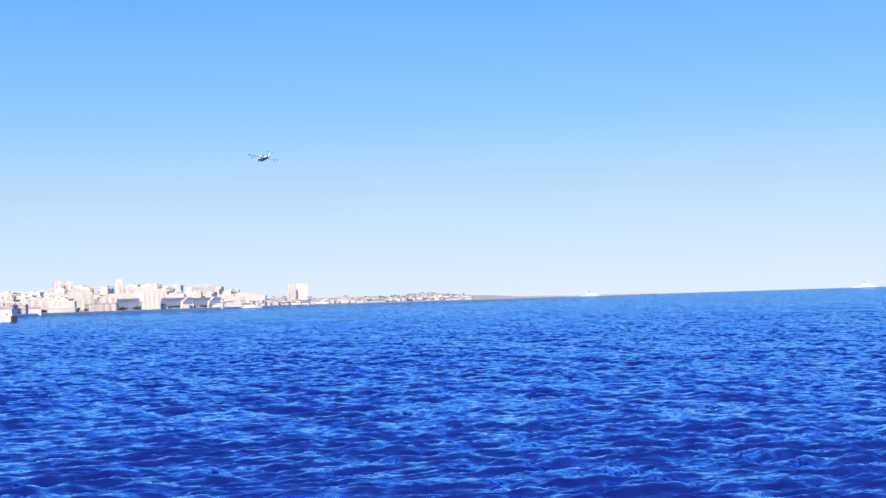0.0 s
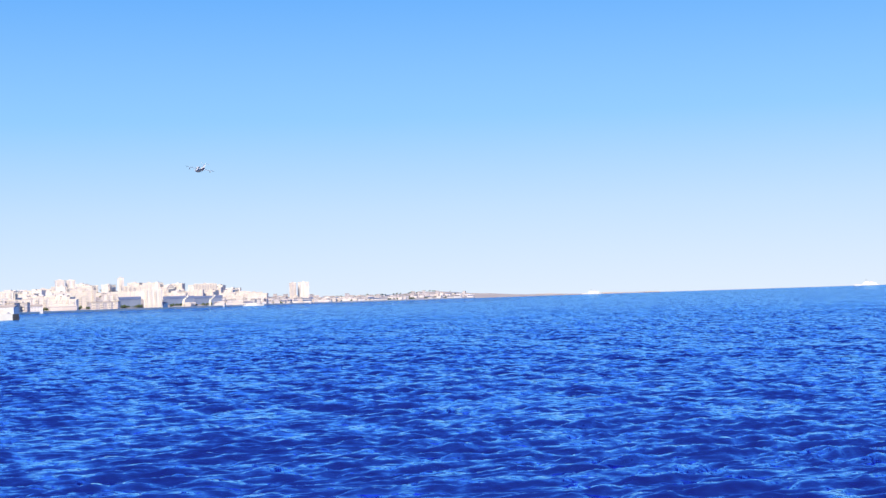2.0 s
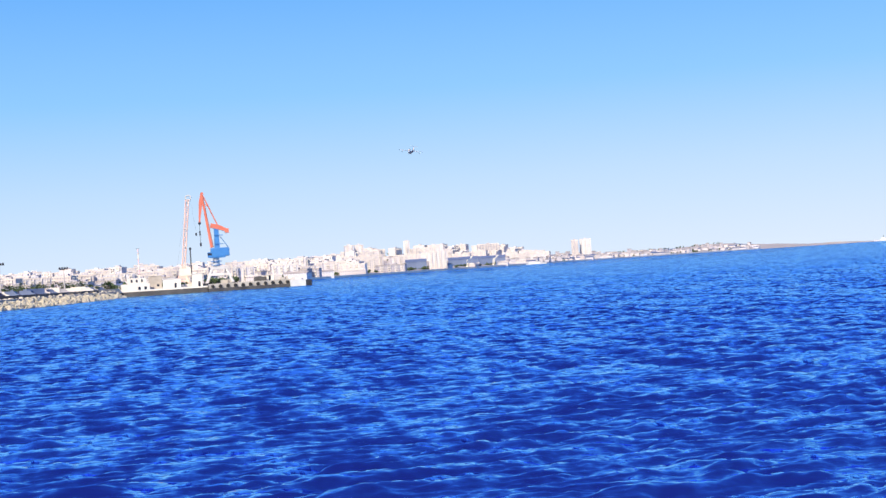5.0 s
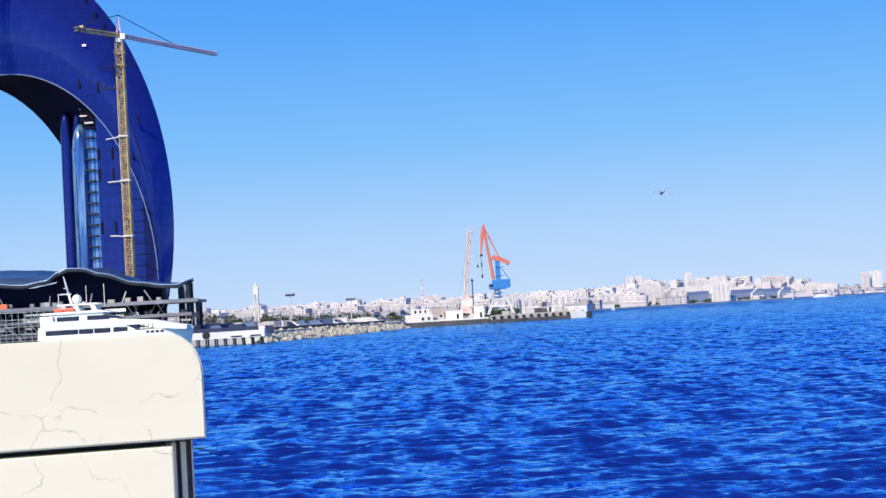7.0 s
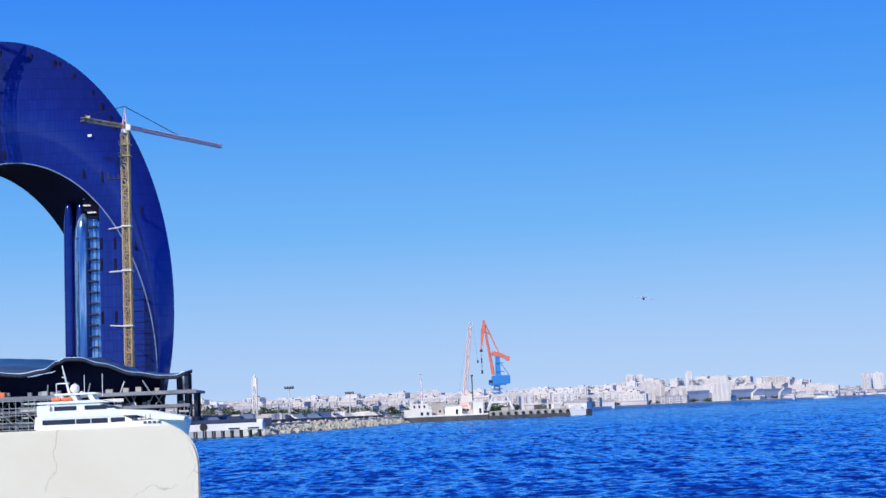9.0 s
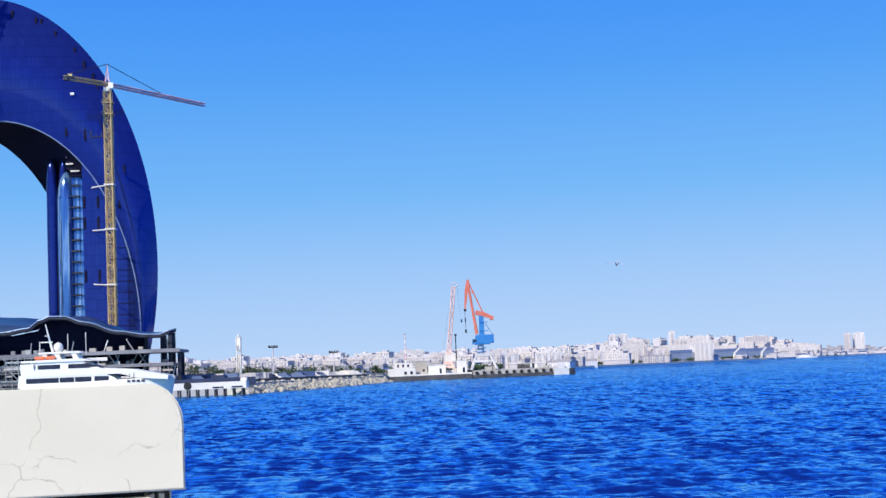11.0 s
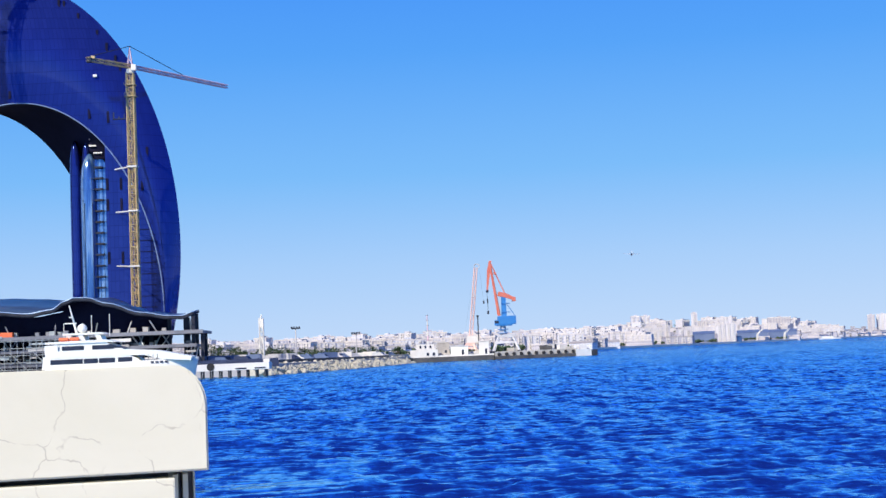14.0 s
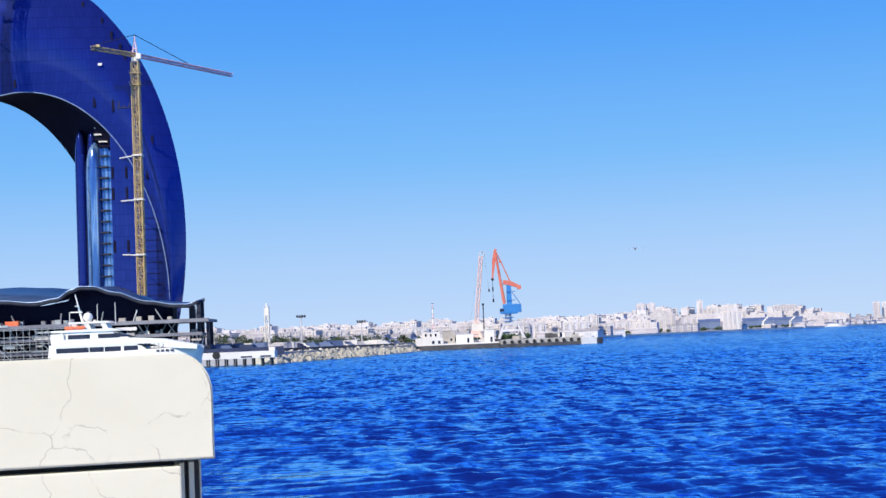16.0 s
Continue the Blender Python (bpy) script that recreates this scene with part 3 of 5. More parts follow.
def build_hotel():
    ob = thing("hotel", (HX, HY, 1.9), "dark blue glass crescent-shaped hotel tower, horns down, still under construction", "building")
    n = 120
    outer, inner = [], []
    zo, ao, bo, ci, ai, bi, zi = 44.0, 61.0, 96.0, 6.0, 49.5, 77.0, 18.0
    lo = math.asin(-zo / bo)
    for i in range(n + 1):
        t = lo + (math.pi - 2 * lo) * i / n
        outer.append((math.cos(t) * ao, zo + math.sin(t) * bo))
    for i in range(n + 1):
        t = math.pi * i / n
        inner.append((ci + math.cos(t) * ai, zi + math.sin(t) * bi))
    inner[0], inner[-1] = (ci + ai, 0.0), (ci - ai, 0.0)
    # the arch leans: its rear edge lies further over and higher
    rear = [(x - 8.0, z + 4.0 if z > 0 else 0.0) for x, z in inner]

    def strip(a, ya, b, yb, name, mat, label="", rows=1, bulge=0.0):
        bm = bmesh.new()
        grid = []
        for p, q in zip(a, b):
            line = []
            for r in range(rows + 1):
                u = r / rows
                y = ya + (yb - ya) * u
                line.append(bm.verts.new((p[0] + (q[0] - p[0]) * u - 0.68 * max(0.0, y - 4.0), ya + (yb - ya) * u - bulge * math.sin(math.pi * u), p[1] + (q[1] - p[1]) * u)))
            grid.append(line)
        for g, h in zip(grid, grid[1:]):
            for r in range(rows):
                bm.faces.new((g[r], g[r + 1], h[r + 1], h[r]))
        bmesh.ops.recalc_face_normals(bm, faces=bm.faces[:])
        return smooth(part(name, bm, mat, ob, label))

    strip(inner, 0.0, outer, 4.0, "front_facade", FACADE, "deep blue glass front of the crescent", 10, 4.0)
    strip(outer, 4.0, outer, 28.0, "outer_facade", FACADE, "", 2)
    strip(outer, 28.0, rear, 32.0, "rear_facade", FACADE, "", 3)
    strip(rear, 32.0, inner, 0.0, "soffit", DARK_SHADE, "underside of the arch, coloured almost black for its shade", 8)
    # rim bead along the inner edge
    bm = bmesh.new()
    for p, q in zip(inner[:-1], inner[1:]):
        tube(bm, (p[0], -0.2, p[1]), (q[0], -0.2, q[1]), 0.2, n=5)
    part("inner_rim", bm, RIM, ob, "thin pale edge trim of the arch")
    # narrow open vents in the skin, by place along the front and height
    def skin(x, z):
        best = min(((p[0] + (q[0] - p[0]) * u - x) ** 2 + (p[1] + (q[1] - p[1]) * u - z) ** 2, u) for p, q in zip(inner, outer) for u in np.linspace(0, 1, 41))
        return 4.0 * best[1] - 4.0 * math.sin(math.pi * best[1])

    for x, z, h in ((1.5, 134.5, 3.6), (12.5, 133.0, 3.4), (20.7, 130.3, 3.4), (22.4, 129.8, 3.4), (27.4, 125.0, 3.6), (34.0, 118.6, 3.8), (37.4, 113.6, 4.0), (40.4, 109.2, 3.6), (42.0, 106.8, 3.6),
                    (31.3, 90.6, 4.4), (38.0, 88.6, 4.0), (3.5, 98.5, 3.6), (46.8, 88.2, 3.2), (51.2, 76.0, 3.2), (49.2, 64.0, 3.4)):
        part("vent", box(bmesh.new(), (x, skin(x, z) + 0.15, z), (0.8, 0.7, h)), DARK_SHADE, ob)
    # hung maintenance cradle
    part("cradle", box(bmesh.new(), (34.0, skin(34, 103) - 0.5, 103.2), (1.4, 0.8, 0.9), bevel=0.1), PALE_CONC, ob)

    # the glass leg in the arch
    def leg(name, x0, x1, y0, top, mat, label="", round_=True):
        w, cx = x1 - x0, (x0 + x1) / 2
        if not round_:
            return part(name, prism(bmesh.new(), [(x0, y0), (x1, y0), (x1, 30.0), (x0, 30.0)], "z", 0.0, top), mat, ob, label)
        # a bay with a round front that closes to a blunt point at its head
        rings = []
        for z, f in ((0, 1.0), (top * 0.35, 1.0), (top * 0.7, 1.0), (top - 11, 0.97), (top - 6, 0.86), (top - 3, 0.68), (top - 1, 0.42), (top, 0.16)):
            ring = [(cx + math.cos(math.pi * (1 + i / 16)) * w / 2 * f, y0 + w * 0.6 * (1 + math.sin(math.pi * (1 + i / 16)) * f), z) for i in range(17)]
            rings.append(ring + [(cx + w / 2 * f, y0 + w * 0.6 + 9, z), (cx - w / 2 * f, y0 + w * 0.6 + 9, z)])
        return smooth(part(name, loft(bmesh.new(), rings), mat, ob, label))

    leg("leg_bay", 20.2, 24.2, 12.0, 83.0, FACADE, "deep blue rounded glass bay")
    leg("leg_bay", 24.8, 28.6, 10.9, 83.0, FACADE, "deep blue rounded glass bay with a pointed head")
    leg("leg_bay", 24.4, 31.2, 8.4, 78.0, CURTAIN, "rounded glass bay with pale reflections painted in")
    leg("leg_bay", 30.2, 35.6, 10.2, 76.0, CURTAIN, "glass bay with floor ledges", False)
    # flat wall behind the tower crane, its head cut to the curve of the arch
    def under_arch(x):
        return zi + bi * math.sqrt(max(0.0, 1 - ((x - ci) / ai) ** 2)) - 0.4

    for x0, x1, y0 in ((35.6, 45.4, 2.4), (45.4, 55.4, 3.0)):
        head = [(x, under_arch(x)) for x in np.linspace(x1, x0, 13)]
        part("leg_bay", prism(bmesh.new(), [(x0, 0.0), (x1, 0.0)] + head, "y", y0, 12.0), FACADE, ob)
    # dark box in place of the shaded gap between the rounded bays
    part("gap_shade", box(bmesh.new(), (24.2, 14.5, 24), (0.9, 3.0, 48)), DARK_SHADE, ob)
    for i in range(20):
        z = 3.9 * (i + 0.6)
        if z < 75:
            part("floor_ledge", box(bmesh.new(), (31.6, 9.6, z), (2.8, 1.4, 0.6)), STEEL_DARK, ob)
            part("floor_ledge", box(bmesh.new(), (33.9, 9.95, z), (3.2, 0.6, 0.28)), STEEL_BLUE, ob)
        if z < 70:
            part("transom", box(bmesh.new(), (27.8, 9.0, z), (4.4, 0.5, 0.14)), STEEL_BLUE, ob)
        if z < 50:
            part("floor_ledge", box(bmesh.new(), (49.0, 2.95, z), (7.0, 0.3, 0.25)), DARK_SHADE, ob)
    for x in (30.0, 31.4, 32.8, 34.2):
        part("mullion", box(bmesh.new(), (x, 10.08, 38), (0.10, 0.2, 76)), STEEL_BLUE, ob)
    for x in (26.4, 27.8, 29.3):
        part("mullion", box(bmesh.new(), (x, 8.85, 30), (0.10, 0.7, 60)), STEEL_BLUE, ob)
    for z in (39.5, 58.2, 65.5):
        for x in (36.2, 41.0):
            part("window", box(bmesh.new(), (x, 2.35, z), (0.8, 0.4, 4.2)), DARK_SHADE, ob)
    # raw slabs showing at the head of the leg
    for x, z, w in ((33.5, 77.6, 6.5), (32.5, 80.2, 7.5), (31.8, 82.6, 6.0)):
        part("floor_slab", box(bmesh.new(), (x, 12, z), (w, 8, 0.5)), PALE_CONC, ob)
        # near-black filler below each slab, set a little back
        part("floor_slab", box(bmesh.new(), (x, 12.4, z - 1.2), (w, 7, 1.6)), DARK_SHADE, ob)


build_hotel()


# ---- promenade post ----
def build_promenade():
    ground = 2.25
    bm = bmesh.new()
    box(bm, (0, -15.9, ground / 2 - 1), (160, 38, ground + 2))
    tagged(part("pavement", bm, PAVING), "granite-paved seaside promenade above a vertical sea wall", "promenade", kind="structure")
    ob = thing("balustrade_pier", spot(13.0, 3.1 * math.cos(radians(13)), ground), "pale veined marble balustrade pier with a rounded cap stone", "pillar", yaw=13.0)
    x0, x1, top = -0.62, 0.220, H_EYE - ground - 0.002
    # cap: front outline with rounded shoulders, drawn out in depth
    out, r = [], 0.085
    zb = top - 0.216
    for cx, a0 in ((x1 - r, 0), (x0 + r, 90)):
        for i in range(9):
            t = radians(a0 + 90 * i / 8)
            out.append((cx + math.cos(t) * r * 0.8 + (r * 0.2 if a0 == 0 else -r * 0.2), top - r + math.sin(t) * r))
    out += [(x0, zb), (x1, zb)]
    bm = prism(bmesh.new(), out, "y", 0.0, 0.46)
    es = [e for e in bm.edges if abs(e.verts[0].co.y - e.verts[1].co.y) < 1e-4]
    bmesh.ops.bevel(bm, geom=es, offset=0.004, segments=2, affect="EDGES")
    part("cap_stone", bm, MARBLE, ob)
    # black joint line that also stands for the shadow under the cap
    part("joint", box(bmesh.new(), ((x0 + x1) / 2 - 0.03, 0.24, zb - 0.006), (x1 - x0 - 0.10, 0.38, 0.012)), BLACK, ob)
    h = zb - 0.012
    part("shaft", box(bmesh.new(), ((x0 + x1 - 0.068 * 1) / 2 + 0.0, 0.24, h / 2), (x1 - x0 - 0.068, 0.464, h), bevel=0.004), MARBLE, ob)
    for i, (a, b, y, m) in enumerate(((0.0, 0.010, 0.09, MARBLE), (0.010, 0.020, 0.16, METAL), (0.020, 0.031, 0.10, MARBLE), (0.031, 0.044, 0.16, METAL), (0.044, 0.047, 0.13, MARBLE))):
        x = x1 - 0.068 + a
        part("edge_strip", box(bmesh.new(), (x + (b - a) / 2, y + 0.14, h / 2), (b - a, 0.28, h)), m, ob)
    part("base_stone", box(bmesh.new(), ((x0 + x1) / 2, 0.24, 0.06), (x1 - x0, 0.5, 0.12), bevel=0.01), MARBLE, ob)


build_promenade()


# ---- hotel quay and podium ----
def build_quay():
    bm = bmesh.new()
    prism(bm, [(-420, 352), (-58, 352), (-52, 380), (-52, 470), (-40, 520), (-60, 900), (-420, 900)], "z", -2.0, 2.0)
    tagged(part("ground", bm, CONCRETE_DARK), "flat dark grey concrete quay under the hotel", "quay", kind="structure")
    ob = thing("hoarding", (-60.0, 353.0, 2.0), "dark navy site hoarding along the quay edge", "fence")
    for i in range(9):
        part("panel", box(bmesh.new(), (2.4 * i + 1.2, 0.1 * (i % 2) * 0.4, 1.0), (2.36, 0.08, 2.0)), AIR_DARK, ob)
        part("post", box(bmesh.new(), (2.4 * i, 0.12, 1.05), (0.12, 0.12, 2.1)), STEEL_DARK, ob)


build_quay()


def build_podium():
    """A half-built podium: slabs on columns under a wavy roof."""
    y0 = 380.0
    ob = thing("podium_building", (0, y0, 2.0), "unfinished podium of raw slabs and steel columns under a wavy roof", "building")

    def px(az):
        return -math.tan(radians(az)) * y0

    # roof line: place along the front, height of its front edge
    line = [(-215, 15.6), (-160, 15.2), (-135, 16.6), (-122, 17.0), (-113, 16.5), (-104.5, 15.7), (-98.7, 16.5), (-95.1, 18.5), (-92.9, 19.3), (-89.5, 19.2), (-84.3, 17.6), (-75.7, 14.9), (-68.6, 13.8), (-65.5, 13.7), (-62.5, 14.6)]
    fine = []
    for (a0, h0), (a1, h1) in zip(line, line[1:]):
        for i in range(5):
            u = i / 5
            fine.append((a0 + (a1 - a0) * u, h0 + (h1 - h0) * (u * u * (3 - 2 * u))))
    fine.append(line[-1])
    n = len(fine)

    def ribbon(name, ya, yb, dz0, dz1, rise, mat, label=""):
        rings = []
        for i, (x, h) in enumerate(fine):
            k = min(1.0, max(0.0, (-72.0 - x) / 16.0))
            back = h + rise * min(1.0, max(0.0, (-88.0 - x) / 14.0)) + 0.8 * (1 - k) * (yb > 1)
            y2 = yb if yb < 1 else 9.0 + (yb - 9.0) * k
            rings.append([(x, ya, h + dz0), (x, ya, h + dz1), (x, y2, back + dz1), (x, y2, back + dz0)])
        return smooth(part(name, loft(bmesh.new(), rings), mat, ob, label))

    ribbon("roof", 0.4, 46.0, -0.30, 0.0, 5.0, STEEL_BLUE, "blue-grey wavy sheet roof")
    # extra layer whose near-black colour carries the shade under the roof
    ribbon("underside_shade", 0.5, 45.5, -0.9, -0.34, 5.0, DARK_SHADE, "near-black layer giving the roof's underside its shade")
    ribbon("roof_edge", -0.3, 0.38, -0.12, 0.16, 0.0, RIM, "pale rounded roof edge")
    ribbon("fascia", -0.1, 0.4, -0.95, -0.14, 0.0, STEEL_DARK)
    # dark sheet as shaded void behind the open front, kept under the roof line
    rings = []
    for x, h in fine:
        if x < -70:
            rings.append([(x, 8, 0.2), (x, 8, h - 0.6), (x, 9, h - 0.6), (x, 9, 0.2)])
    part("void_shade", loft(bmesh.new(), rings), DARK_SHADE, ob, "dark sheet put in for the shaded void under the roof")
    # floor slabs: right end by direction, height
    for az, h, t in ((8.95, 9.4, 0.7), (9.2, 6.0, 0.6), (9.15, 2.6, 0.8)):
        part("floor_slab", box(bmesh.new(), ((px(30) + px(az)) / 2, 5, h), (px(az) - px(30), 14, t)), SLAB, ob)
        part("slab_edge", box(bmesh.new(), ((px(30) + px(az)) / 2, -2.3, h + 0.1), (px(az) - px(30), 0.5, t + 0.2)), SLAB, ob)
    for az, w in ((9.05, 0.8), (9.38, 0.9), (9.75, 1.5), (10.4, 0.9), (11.1, 0.9), (11.8, 0.9), (12.5, 0.9), (13.2, 0.9), (13.9, 0.9), (14.6, 0.9), (15.3, 0.9), (16.0, 0.9), (16.8, 0.9), (17.6, 0.9)):
        top = 9.4 if az < 9.2 else float(np.interp(px(az), [f[0] for f in fine], [f[1] for f in fine])) - 0.4
        for y in ((0.6, 6.0) if az < 9.6 else (6.0,)):
            if az > 10.6 and y > 1:
                top = 9.2
            part("column", box(bmesh.new(), (px(az), y, top / 2), (w, w, top)), STEEL_DARK, ob)
    # clutter on the decks
    rng = random.Random(5)
    for i in range(70):
        az = rng.uniform(9.3, 17.8)
        h = rng.choice((2.9, 6.3, 9.75))
        part("site_material", box(bmesh.new(), (px(az), rng.uniform(0.5, 5), h + 0.7), (rng.uniform(0.4, 1.8), 1.2, rng.uniform(0.5, 1.5))), rng.choice((PALE_CONC, CONCRETE, SLAB, SCAFFOLD, SLAB, SCAFFOLD)), ob)
    # scaffold under the roof
    bm = bmesh.new()
    for i in range(22):
        x = px(13.4) - i * 1.6
        tube(bm, (x, -3.2, 0), (x, -3.2, 9.2), 0.09, n=4)
    for h in (1.6, 3.4, 5.2, 7.0, 8.8):
        tube(bm, (px(13.4), -3.2, h), (px(13.4) - 34, -3.2, h), 0.10, n=4)
    for i in range(5):
        tube(bm, (px(13.4) - i * 6, -3.3, 0), (px(13.4) - i * 6 - 6, -3.3, 6), 0.10, n=4)
    part("scaffold", bm, SCAFFOLD, ob)
    # loose props, struts and boards between the decks
    for i in range(60):
        az = rng.uniform(9.2, 17.8)
        lo = rng.choice((2.9, 2.9, 6.3, 6.3, 9.8))
        bm = bmesh.new()
        tube(bm, (px(az), rng.uniform(-1.5, 3), lo), (px(az) + rng.uniform(-2.4, 2.4), rng.uniform(-1.5, 3), lo + 2.9), 0.16, n=5)
        part("prop", bm, rng.choice((SCAFFOLD, SCAFFOLD, PALE_CONC, SLAB)), ob)
    for i in range(24):
        az = rng.uniform(9.4, 17.5)
        part("board", box(bmesh.new(), (px(az), -2.7, rng.choice((3.2, 4.6, 6.5, 8.0, 9.9))), (rng.uniform(2, 7), 0.2, rng.uniform(0.3, 0.9))), rng.choice((SCAFFOLD, PALE_CONC, CONCRETE, SLAB)), ob)
    for dx, w, h in ((-110.2, 3.4, 1.5),):
        part("red_compressor", box(bmesh.new(), (dx, 0.5, 9.7 + h / 2), (w, 1.6, h), bevel=0.1), LIFE_ORANGE, ob, "red compressor standing on the deck")


build_podium()


# ---- tower cranes ----
def tower_crane(place, top, jib_to, counter_to, paint, jib_paint, label, ties=(), apex=7.0):
    ob = thing("tower_crane", place, label, "crane")
    base = Vector(place)
    h = top - place[2]
    w = 2.4
    part("mast", lattice(bmesh.new(), (0, 0, 0), (0, 0, h), w, 2.6, 0.26, 0.14), paint, ob)
    part("ladder", lattice(bmesh.new(), (0.3, 0, 0), (0.3, 0, h), 0.8, 1.6, 0.10, 0.07), paint, ob)
    part("foundation", box(bmesh.new(), (0, 0, 0.6), (6, 6, 1.2)), CONCRETE, ob)
    part("slewing_ring", tube(bmesh.new(), (0, 0, h), (0, 0, h + 1.4), 1.4, n=14), PALE_CONC, ob)
    part("cab", box(bmesh.new(), (1.6, -1.6, h + 1.6), (1.7, 1.7, 2.0), bevel=0.2), GELCOAT, ob)
    j, c = Vector(jib_to) - base, Vector(counter_to) - base
    root = Vector((0, 0, h + 2.4))
    jd, cd = (j - root), (c - root)
    part("jib", lattice(bmesh.new(), root, j, 1.0, 1.8, 0.22, 0.12), jib_paint, ob)
    part("counter_jib", lattice(bmesh.new(), root, c, 1.1, 1.8, 0.16, 0.10), YELLOW, ob)
    part("counterweight", box(bmesh.new(), c + Vector((0.6, 0.6, -0.3)), (1.5, 1.5, 1.5), bevel=0.1), STEEL_DARK, ob)
    part("winch_house", box(bmesh.new(), root + cd * 0.86 + Vector((0, 0, 0.9)), (1.6, 1.6, 0.9), bevel=0.1), YELLOW, ob)
    tip = root + Vector((0, 0, apex))
    bm = bmesh.new()
    for sx in (-0.8, 0.8):
        for sy in (-0.8, 0.8):
            tube(bm, root + Vector((sx, sy, 0)), tip, 0.22, 0.12, n=5)
    for k in (0.3, 0.6):
        p = root + (tip - root) * k
        box(bm, p, (1.5 * (1 - k), 1.5 * (1 - k), 0.2))
    part("apex_frame", bm, ROSE, ob)
    for k, e in ((0.52, root + jd * 0.55), (1, c)):
        part("stay", tube(bmesh.new(), tip, e + Vector((0, 0, 0.6)), 0.13, n=5), STEEL_DARK, ob)
    for z in ties:
        bm = bmesh.new()
        z -= place[2]
        tube(bm, (-w / 2, 0.4, z), (-9.5, 16.0, z + 1.4), 0.24, n=5)
        box(bm, (0, 0, z), (w + 1.0, w + 1.0, 0.5))
        part("wall_tie", bm, PALE_CONC, ob)
    for z in (h - 4, h - 8):
        bm = box(bmesh.new(), (0, 0, z), (3.8, 3.2, 0.2))
        for sx in (-1.85, 0, 1.85):
            tube(bm, (sx, -1.6, z), (sx, -1.6, z + 1.1), 0.06, n=4)
        tube(bm, (-1.85, -1.6, z + 1.1), (1.85, -1.6, z + 1.1), 0.06, n=4)
        part("climbing_platform", bm, YELLOW, ob)
    bm = box(bmesh.new(), (-3.6, 0, h - 15.6), (5.2, 1.2, 0.25))
    for x, t in ((-6.0, 2.4), (-4.2, 1.0), (-2.4, 1.6)):
        box(bm, (x, 0, h - 15.6 + t / 2), (0.35, 0.35, t))
    part("landing_stage", bm, STEEL_DARK, ob)
    return ob


tower_crane((-102.2, 505.0, 2.0), 103.0, (-75.6, 550.0, 105.4), (-113.4, 490.0, 105.4), YELLOW, ROSE,
            "yellow lattice tower crane with faded red jib beside the hotel", (37.0, 55.8, 70.9))
tower_crane((-153.6, 505.0, 2.0), 150.0, (-196.0, 545.0, 152.4), (-165.0, 492.0, 152.4), YELLOW, ROSE,
            "pale yellow lattice tower crane taller than the hotel", (28.0, 62.0, 100.0, 121.0))


